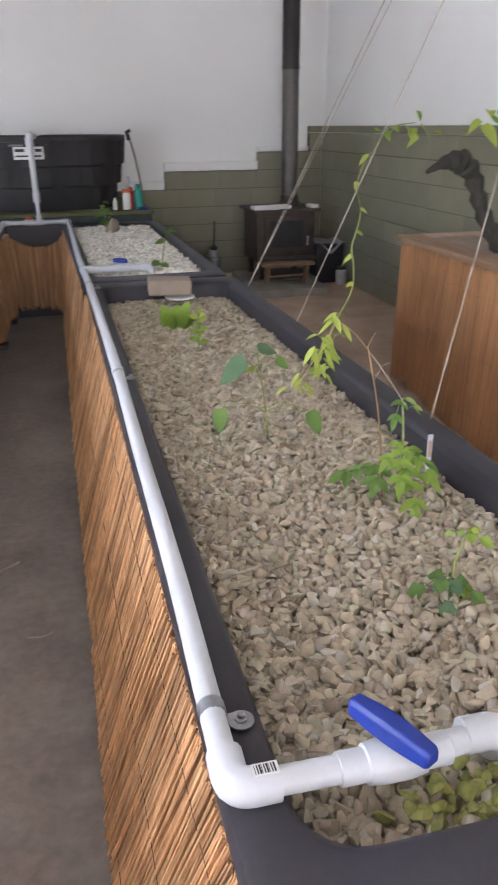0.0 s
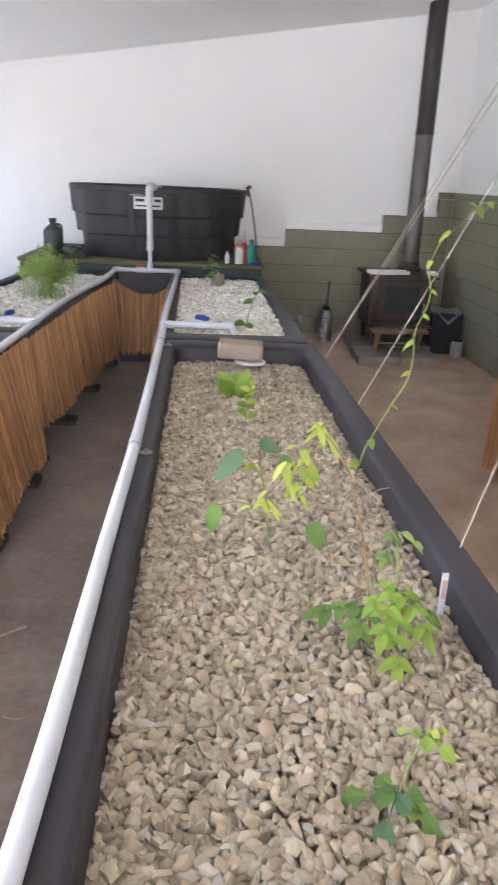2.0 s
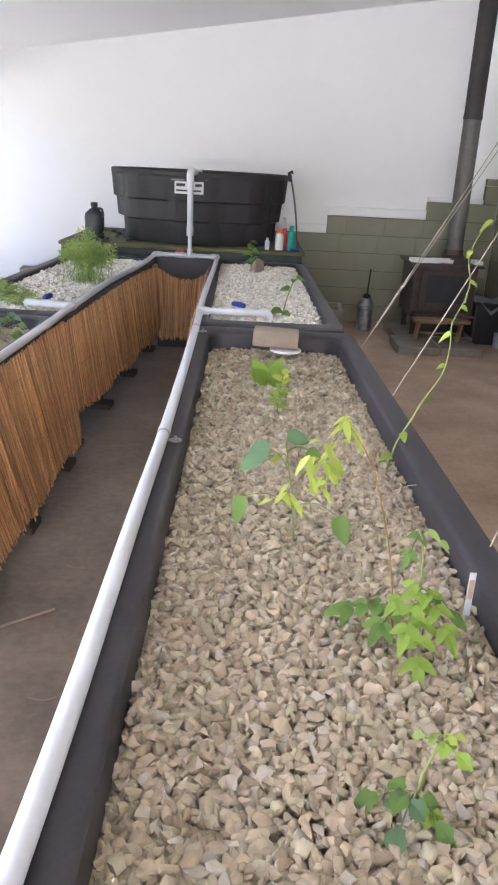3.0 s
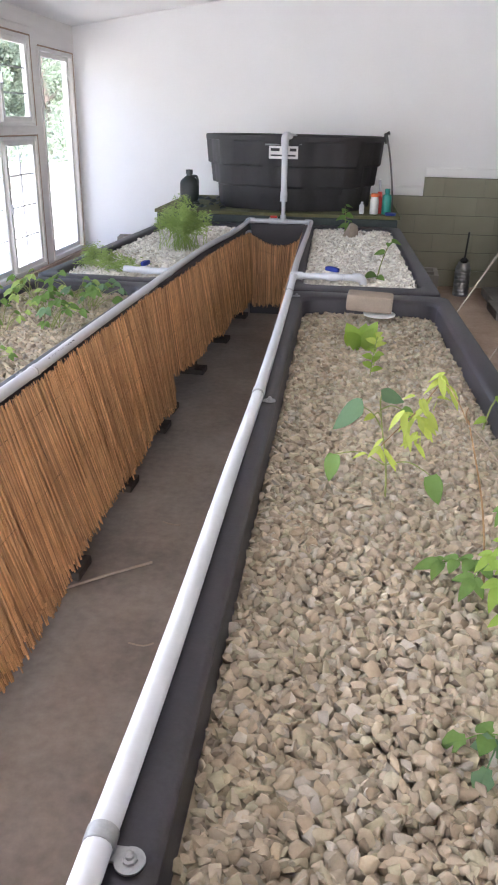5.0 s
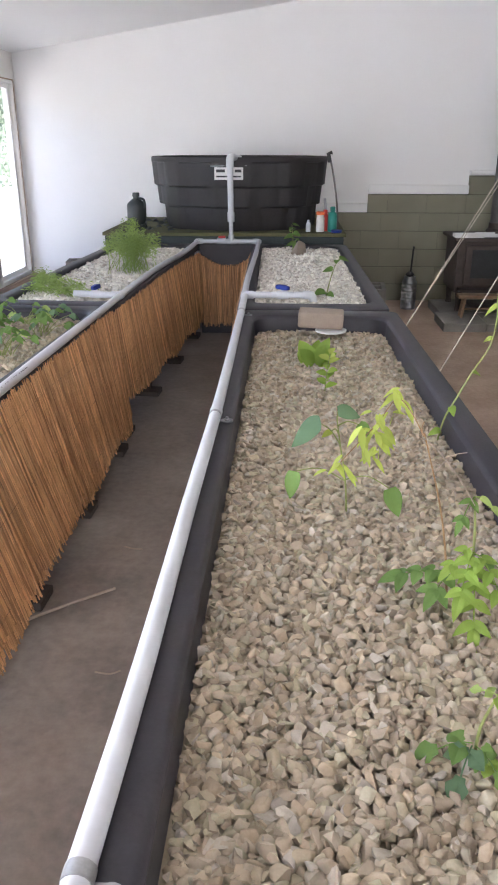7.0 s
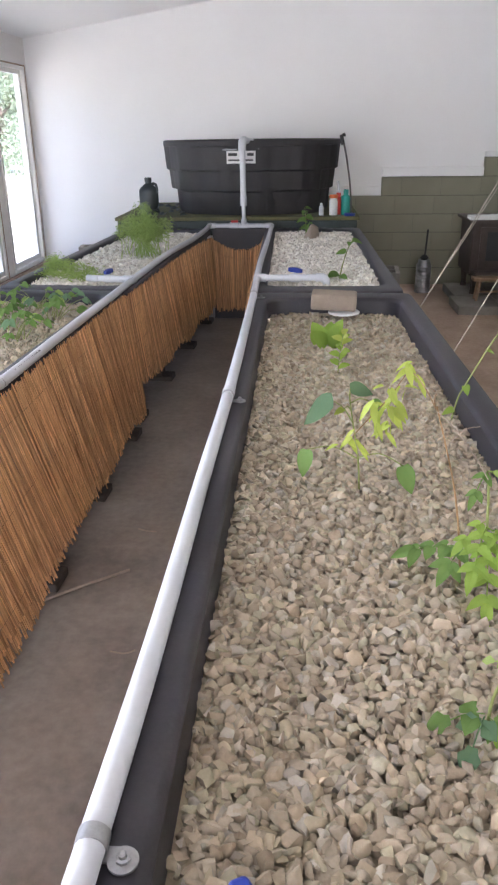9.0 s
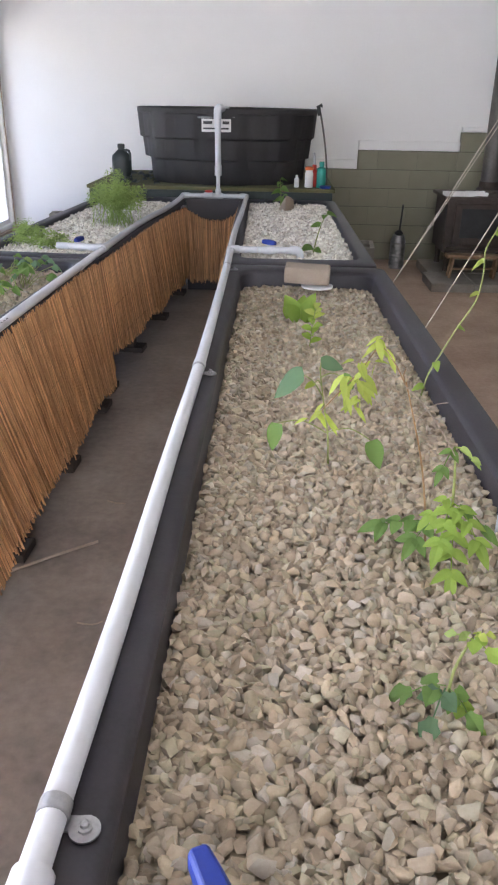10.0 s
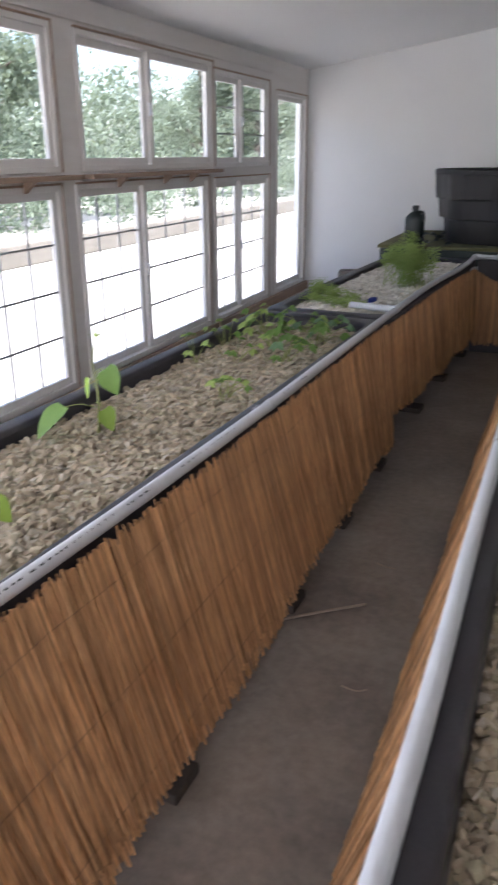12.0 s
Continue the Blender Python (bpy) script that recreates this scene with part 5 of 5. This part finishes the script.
pc = plant("seedling", 0.53, 0.49, 0.72, "small green seedling with lobed leaves and pale yellow tips", "seedling")
stem(pc, [(0.55, 0.50, 0.71), (0.555, 0.505, 0.78), (0.575, 0.507, 0.84)], 0.003, 0.0018)
for base, way, ln, sz, mt in (((0.545, 0.50, 0.755), (-0.9, 0.1, 0.1), 0.06, 0.042, M_LEAF), ((0.545, 0.50, 0.75), (-0.45, -0.8, 0.1), 0.06, 0.042, M_LEAF_BLUE),
                              ((0.55, 0.50, 0.75), (0.5, -0.7, 0.1), 0.05, 0.036, M_LEAF), ((0.572, 0.507, 0.838), (-0.6, 0.4, 0.3), 0.03, 0.019, M_LEAF_PALE), ((0.576, 0.506, 0.842), (0.7, 0.3, 0.3), 0.032, 0.019, M_LEAF_YEL),
                              ((0.572, 0.507, 0.838), (0.5, -0.5, 0.3), 0.035, 0.03, M_LEAF_LIME), ((0.56, 0.49, 0.735), (0.5, -0.8, 0.1), 0.05, 0.03, M_LEAF_LIME)):
    part("leaf", pinnate(bmesh.new(), base, way, ln * 0.8, 1, sz * 0.82, 0.5, "lobed", 0.8), mt, pc)
tg = thing("plant_tag", 0.765, 1.005, 0.71, "white and red plastic plant tag stuck upright", "plant tag")
part("tag", boxes((0.762, 0.776, 1.03, 1.033, 0.70, 0.806), bevel=0.001), M_BAG, tg)
part("print_band", boxes((0.764, 0.774, 1.028, 1.0295, 0.745, 0.79)), M_SILL, tg, "faded red print on the tag")

dk = plant("dark_plant", -0.88, 6.44, 0.853, "small dark leafy plant at the foot of the tank", "plant")
for k in range(16):
    a = k * 2.4
    add_leaf(dk, (-0.9 + 0.1 * math.cos(a * 1.7), 6.42 + 0.03 * math.sin(a), 0.86 + 0.006 * k), (math.cos(a), math.sin(a), 0.5), 0.07, 0.045, M_JUG, 0.4)

# far bed plants
fp = plant("seedling", 0.49, 3.92, 0.755, "thin seedling with round green leaves in pale gravel", "seedling")
stem(fp, [(0.48, 3.90, 0.745), (0.50, 3.95, 0.83), (0.53, 4.02, 0.91), (0.56, 4.06, 0.96)], 0.004, 0.002)
for b, w, ln in (((0.48, 3.90, 0.79), (-0.7, -0.5, 0.2), 0.085), ((0.52, 4.0, 0.90), (-0.8, 0.2, 0.1), 0.06), ((0.56, 4.06, 0.955), (0.8, 0.2, 0), 0.06),
                 ((0.55, 4.05, 0.95), (-0.2, -0.8, 0), 0.05), ((0.49, 3.91, 0.78), (0.7, -0.6, 0.1), 0.05)):
    add_leaf(fp, b, w, ln, ln * 0.85, M_LEAF, 0.35)
rk_p = np.array([[0.34, 5.72, 0.775]])
tagged(new("rock", stone_mesh("rock", rk_p, np.array([0.10]), M_PAVER, 4)), "rounded grey-brown rock on the pale gravel", "rock")
rpl = plant("squash_seedling", 0.30, 5.86, 0.755, "green seedling behind the rock", "seedling")
stem(rpl, [(0.30, 5.86, 0.745), (0.30, 5.87, 0.86), (0.29, 5.87, 0.97)], 0.005, 0.002)
for k in range(9):
    a = k * 2.4
    add_leaf(rpl, (0.30, 5.87, 0.79 + 0.022 * k), (math.cos(a), math.sin(a), 0.2), 0.10 - 0.005 * k, 0.08 - 0.004 * k, M_LEAF, 0.5)


def feathery(t, x, y, z, n, spread, height, material):
    """A bushy herb: many arching stalks set with fine leaflets."""
    for k in range(n):
        a, q = random.uniform(0, 6.28), random.random() ** 0.6
        top = Vector((x + math.cos(a) * spread * q, y + math.sin(a) * spread * q, z + height * random.uniform(0.55, 1.0) * (1.1 - 0.45 * q)))
        base = Vector((x + random.gauss(0, spread * 0.38), y + random.gauss(0, spread * 0.38), z))
        bm = bmesh.new()
        pts = smooth_path([base, base.lerp(top, 0.55) + Vector((0, 0, height * 0.12)), top], 5)
        tube(pts, 0.0016, 4, bm)
        for p in pts[4:]:
            for _ in range(6):
                b = random.uniform(0, 6.28)
                leaf(bm, p + Vector((random.gauss(0, 0.012), random.gauss(0, 0.012), random.gauss(0, 0.01))),
                     (math.cos(b), math.sin(b), random.uniform(-0.4, 0.5)), random.uniform(0.014, 0.034), 0.0065, 0.3, "lance", 0.1, 3)
        part("frond", bm, material, t)


hb1 = plant("feathery_herb", -0.80, 4.82, 0.755, "bushy feathery light green herb", "herb")
feathery(hb1, -0.80, 4.82, 0.745, 95, 0.21, 0.36, M_LEAF_PALE)
hb2 = plant("low_herb", -1.05, 4.02, 0.755, "low pale green feathery weeds", "herb")
feathery(hb2, -1.08, 4.0, 0.745, 26, 0.24, 0.075, M_LEAF_PALE)
hb3 = plant("low_herb", -1.2, 4.25, 0.755, "sparse low pale green weeds by the rim", "herb")
feathery(hb3, -1.22, 4.2, 0.745, 16, 0.13, 0.12, M_LEAF_PALE)


def leafy(x, y, n, spread, height, size, label, mats, seed):
    rnd = random.Random(seed)
    t = plant("leafy_plant", x, y, 0.73, label, "plant")
    for k in range(n):
        a, q = rnd.uniform(0, 6.28), rnd.random() ** 0.6
        tip = Vector((x + math.cos(a) * spread * q, y + math.sin(a) * spread * q, 0.74 + height * rnd.uniform(0.3, 0.85)))
        base = Vector((x + rnd.gauss(0, 0.02), y + rnd.gauss(0, 0.02), 0.72))
        stem(t, [base, base.lerp(tip, 0.5) + Vector((0, 0, 0.02)), tip], 0.0022, 0.0013)
        s = size * rnd.uniform(0.7, 1.2)
        mt = rnd.choice(mats)
        for j in (-1, 0, 1):
            b = a + j * 1.1
            add_leaf(t, tip, (math.cos(b), math.sin(b), rnd.uniform(-0.35, 0.15)), s, s * 0.8, mt, 0.4)
    return t


for k, (x, y, n, sp, h, sz, mats) in enumerate((
        (-0.90, 3.05, 12, 0.16, 0.13, 0.042, (M_LEAF, M_LEAF_BLUE)), (-1.08, 2.92, 12, 0.15, 0.15, 0.042, (M_LEAF, M_LEAF_PALE)), (-0.93, 2.68, 9, 0.13, 0.11, 0.038, (M_LEAF, M_LEAF_BLUE)),
        (-1.22, 3.2, 10, 0.13, 0.15, 0.04, (M_LEAF_PALE, M_LEAF)), (-1.05, 3.28, 10, 0.14, 0.12, 0.038, (M_LEAF, M_LEAF_PALE)), (-1.15, 2.62, 6, 0.12, 0.10, 0.034, (M_LEAF_PALE, M_LEAF)),
        (-0.96, 2.08, 8, 0.09, 0.09, 0.032, (M_LEAF, M_LEAF_PALE)), (-1.30, 2.55, 4, 0.08, 0.13, 0.03, (M_LEAF_PALE, M_LEAF)), (-1.33, 2.9, 6, 0.09, 0.14, 0.032, (M_LEAF_PALE, M_LEAF)))):
    leafy(x, y, n, sp, h, sz, "leafy green seedling clump among the stones" if n > 7 else "sparse pale green seedling near the rim", mats, k + 1)


def tall_bean(x, y, h, leaves, label):
    t = plant("bean_plant", x, y, 0.72, label, "bean plant")
    stem(t, [(x, y, 0.71), (x + 0.012, y, 0.72 + h * 0.4), (x - 0.006, y + 0.01, 0.72 + h * 0.75), (x + 0.012, y + 0.012, 0.72 + h)], 0.0045, 0.0018)
    for q, dx, dy, dz, ln in leaves:
        b = Vector((x, y, 0.72 + h * q))
        tip = b + Vector((dx, dy, dz))
        stem(t, [b, b.lerp(tip, 0.5) + Vector((0, 0, 0.01)), tip], 0.002, 0.0014)
        add_leaf(t, tip, (dx + 0.03, dy - 0.03, -0.055), ln * 1.12, ln * 1.1, M_LEAF if ln > 0.06 else M_LEAF_LIME, 0.3)
    for k in range(3):
        add_leaf(t, (x + 0.012, y + 0.012, 0.72 + h), (math.cos(k * 2.1), math.sin(k * 2.1), 0.9), 0.03, 0.014, M_LEAF_LIME, 0.2, "lance")


tall_bean(-1.205, 1.60, 0.33, ((0.3, -0.08, -0.06, 0.01, 0.105), (0.62, 0.05, -0.01, 0.03, 0.075), (0.35, 0.03, 0.0, -0.02, 0.06), (0.5, -0.04, 0.03, 0.02, 0.05)),
          "tall young bean plant with broad heart-shaped leaves")
tall_bean(-1.205, 0.93, 0.33, ((0.45, -0.08, 0.06, 0.03, 0.08), (0.4, 0.05, 0.05, 0.03, 0.05), (0.2, 0.11, 0.02, 0.0, 0.06), (0.75, 0.02, 0.02, 0.03, 0.04)),
          "tall young bean plant close to the window wall")
tall_bean(-1.00, 0.68, 0.12, ((0.7, -0.05, 0.0, 0.0, 0.05), (0.6, 0.012, 0.012, 0.03, 0.045)), "low bean plant with very broad leaves")

lb = plant("bean_plant", -1.0, 0.67, 0.72, "low bean plant with one very broad heart-shaped leaf", "bean plant")
stem(lb, [(-1.015, 0.68, 0.71), (-1.01, 0.675, 0.79), (-1.0, 0.66, 0.835)], 0.003, 0.002)
add_leaf(lb, (-1.0, 0.66, 0.835), (0.06, -0.08, -0.06), 0.115, 0.14, M_LEAF, 0.15)
add_leaf(lb, (-1.01, 0.67, 0.825), (-0.3, -0.5, -0.3), 0.06, 0.055, M_LEAF, 0.3)

# twigs on the aisle floor
for k, pts in enumerate((((-0.652, 1.80, 0.006), (-0.51, 1.915, 0.009), (-0.369, 2.03, 0.006)), ((-0.40, 2.35, 0.004), (-0.36, 2.33, 0.006), (-0.32, 2.33, 0.004)), ((-0.33, 1.55, 0.004), (-0.28, 1.54, 0.006), (-0.25, 1.56, 0.004)))):
    tagged(part("twig", tube(smooth_path(pts), 0.0052 if k == 0 else 0.0028, 6), M_TWIG), "dry reed twig lying on the aisle floor", "twig", "twigs")

# ---- outside ----
tagged(part("kerb", boxes((-8.25, -7.85, -20, 60, -0.08, 0.28), bevel=0.03), M_KERB), "long low tan stone kerb across the yard", "kerb", kind="structure")


def tree(x, y, h, seed, label):
    rnd = random.Random(seed)
    t = thing("tree", x, y, -0.08, label, "tree", "trees outside")
    trunk = smooth_path([(x, y, -0.1), (x + rnd.uniform(-0.2, 0.2), y + 0.1, h * 0.25), (x + rnd.uniform(-0.4, 0.4), y, h * 0.6), (x, y, h * 0.9)], 4)
    part("trunk", tube(trunk, [0.16 * h / 6 * (1 - 0.85 * i / len(trunk)) for i in range(len(trunk))], 8), M_BARK, t)
    cr = bmesh.new()
    for k in range(9):
        a = k * 2.4 + rnd.uniform(-0.3, 0.3)
        z0 = h * rnd.uniform(0.16, 0.62)
        ln = h * rnd.uniform(0.22, 0.4)
        e = Vector((x + math.cos(a) * ln, y + math.sin(a) * ln, z0 + h * rnd.uniform(0.1, 0.32)))
        b = Vector((x, y, z0))
        part("limb", tube(smooth_path([b, b.lerp(e, 0.5) + Vector((0, 0, 0.15)), e], 3), [0.06 * h / 6 * (1 - 0.12 * i) for i in range(7)], 6), M_BARK, t)
        for c in range(8):
            cc = b.lerp(e, rnd.uniform(0.4, 1.1)) + Vector((rnd.gauss(0, 0.3), rnd.gauss(0, 0.3), rnd.gauss(0.1, 0.25)))
            rad = rnd.uniform(0.35, 0.75) * h / 6
            for _ in range(150):
                d = Vector((rnd.gauss(0, 1), rnd.gauss(0, 1), rnd.gauss(0, 0.8)))
                p = cc + d.normalized() * rad * rnd.random() ** 0.4
                u = Vector((rnd.gauss(0, 1), rnd.gauss(0, 1), rnd.gauss(0, 1))).normalized() * rnd.uniform(0.04, 0.09)
                w = u.cross(Vector((rnd.gauss(0, 1), rnd.gauss(0, 1), rnd.gauss(0, 1)))).normalized() * rnd.uniform(0.028, 0.055)
                q = [cr.verts.new(p + s) for s in (-u, w, u, -w)]
                cr.faces.new(q)
    part("crown", cr, M_LEAF_TREE, t)
    return t


# distant woods behind the trees
rng_w = np.random.default_rng(9)
N_WOOD = 44000
wc = np.column_stack([-34 + rng_w.normal(size=N_WOOD) * 2.2, rng_w.uniform(-30, 95, N_WOOD), rng_w.random(N_WOOD) ** 0.8])
wc[:, 2] *= 6.2 + 1.8 * np.sin(wc[:, 1] * 0.35 + 1.0) + 1.0 * np.sin(wc[:, 1] * 0.9) + 0.5 * np.sin(wc[:, 1] * 2.3)
wu, ww = rng_w.normal(size=(N_WOOD, 3)), rng_w.normal(size=(N_WOOD, 3))
wu *= (rng_w.uniform(0.13, 0.28, N_WOOD) / np.linalg.norm(wu, axis=1))[:, None]
ww *= (rng_w.uniform(0.1, 0.2, N_WOOD) / np.linalg.norm(ww, axis=1))[:, None]
wood_me = bpy.data.meshes.new("far_woods")
wood_me.from_pydata(np.stack([wc - wu, wc + ww, wc + wu, wc - ww], 1).reshape(-1, 3).tolist(), [], np.arange(4 * N_WOOD).reshape(-1, 4).tolist())
wood_me.materials.append(M_LEAF_TREE)
tagged(new("far_woods", wood_me), "distant band of green woodland behind the yard", "woods", kind="stuff")


# bushes and undergrowth at the foot of the trees
rng_u = np.random.default_rng(31)
bush_v, bush_f = [], []
for b in range(210):
    by, bx = rng_u.uniform(-6, 62), -10.6 - 8 * rng_u.random() ** 1.5
    br = rng_u.uniform(0.5, 1.25)
    for k in range(300):
        d = rng_u.normal(size=3)
        d *= br * rng_u.random() ** 0.4 / np.linalg.norm(d)
        c = np.array([bx, by, br * 0.7]) + d * np.array([1.2, 1.5, 0.95])
        c[2] = max(c[2], -0.02)
        u, w = rng_u.normal(size=3), rng_u.normal(size=3)
        u *= rng_u.uniform(0.035, 0.085) / np.linalg.norm(u)
        w *= rng_u.uniform(0.03, 0.06) / np.linalg.norm(w)
        i = len(bush_v)
        bush_v += [c - u, c + w, c + u, c - w]
        bush_f.append((i, i + 1, i + 2, i + 3))
bush_me = bpy.data.meshes.new("undergrowth")
bush_me.from_pydata([tuple(v) for v in bush_v], [], bush_f)
bush_me.materials.append(M_LEAF_TREE)
tagged(new("undergrowth", bush_me), "low green bushes at the foot of the trees", "bushes", kind="stuff")

trees = [tree(-14.0, 12.0, 6.2, 3, "leafy broad green tree beyond the yard"), tree(-13.5, 15.6, 6.8, 5, "tall leafy tree beyond the yard"), tree(-14.5, 30.5, 7.0, 9, "spreading green tree beyond the yard")]
for k, (src, x, y, a, s) in enumerate(((0, -16.5, 7.0, 70, 1.0), (1, -18, 15.5, 130, 1.1), (2, -20, 22.0, 200, 1.05), (0, -12.5, 33.0, 250, 1.1), (1, -20, 47.0, 20, 1.2),
                                       (2, -13.0, 2.0, 95, 0.9), (0, -24, 26, 160, 1.3), (1, -9.5, 45, 60, 1.2), (2, -17, 43, 10, 1.2), (0, -26, 14, 310, 1.35), (1, -24, 5, 200, 1.2))):
    o = trees[src]
    c = copy_thing(o, pose(x, y, -0.08, 0, 0, a))
    c.scale = (s, s, s)

# ---- painted concrete blocks of the stepped wall: last, piece by piece ----
COURSE = 0.183
TOPS = [0.905 - COURSE * k for k in range(4, -1, -1)] + [1.088, 1.271, 1.456]


def block_piece(length, name="wall_block"):
    me = bpy.data.meshes.new(name)
    bm = boxes((0.0012, length - 0.0012, 0, 0.07, 0.0035, COURSE - 0.0035), bevel=0.003)
    bm.to_mesh(me)
    bm.free()
    me.materials.append(M_GREEN)
    return me


BW_Y = 7.785
bw = thing("wall_blocks", 1.7, 7.82, 0, "green painted concrete block base of the end wall", "block wall", kind="structure")
part("mortar", boxes((0.42, XE, BW_Y + 0.006, YN - 0.002, 0.0, 0.902), (1.082, XE, BW_Y + 0.006, YN - 0.002, 0.902, 1.086), (2.102, XE, BW_Y + 0.006, YN - 0.002, 1.086, 1.269),
                     (2.68, XE, BW_Y + 0.006, YN - 0.002, 1.269, 1.453)), M_MORTAR, bw)
tagged(part("trim", boxes((XE - 0.001, XE + 0.058, YS, BW_Y - 0.001, 1.4575, 1.522), (2.68, XE + 0.058, BW_Y, YN - 0.002, 1.4575, 1.522), bevel=0.004), M_GREEN),
       "green painted cap course along the top of the block base", "trim", kind="structure")
cache = {}


def piece(length):
    key = round(length, 3)
    if key not in cache:
        cache[key] = block_piece(key)
    return cache[key]


for j, top in enumerate(TOPS):
    x0 = 0.42 if top < 0.95 else 1.08 if top < 1.1 else 2.10 if top < 1.3 else 2.68
    x = x0 - (0.2 if j % 2 else 0.0)
    while x < XE - 0.01:
        a, b = max(x, x0), min(x + 0.4, XE)
        if b - a > 0.03:
            ob = new("wall_block", piece(b - a))
            ob.parent = bw
            ob.matrix_basis = Matrix.Translation((a - 1.7, BW_Y - 7.82, top - COURSE))
        x += 0.4
ew = thing("wall_blocks", XE, 4, 0, "green painted concrete block base of the side wall", "block wall", kind="structure")
part("mortar", boxes((XE + 0.006, XE + 0.058, YS, BW_Y, 0.0, 1.453)), M_MORTAR, ew)
for j, top in enumerate(TOPS):
    y = BW_Y - 0.003 - (0.2 if j % 2 else 0)
    first = True
    while y > YS + 0.4:
        ln = 0.4
        if first and j % 2:
            y = BW_Y - 0.003
            ln = 0.2
        first = False
        ob = new("wall_block", piece(ln))
        ob.parent = ew
        ob.matrix_basis = Matrix.Translation((0, y - 4, top - COURSE)) @ Matrix.Rotation(radians(-90), 4, "Z")
        y -= ln
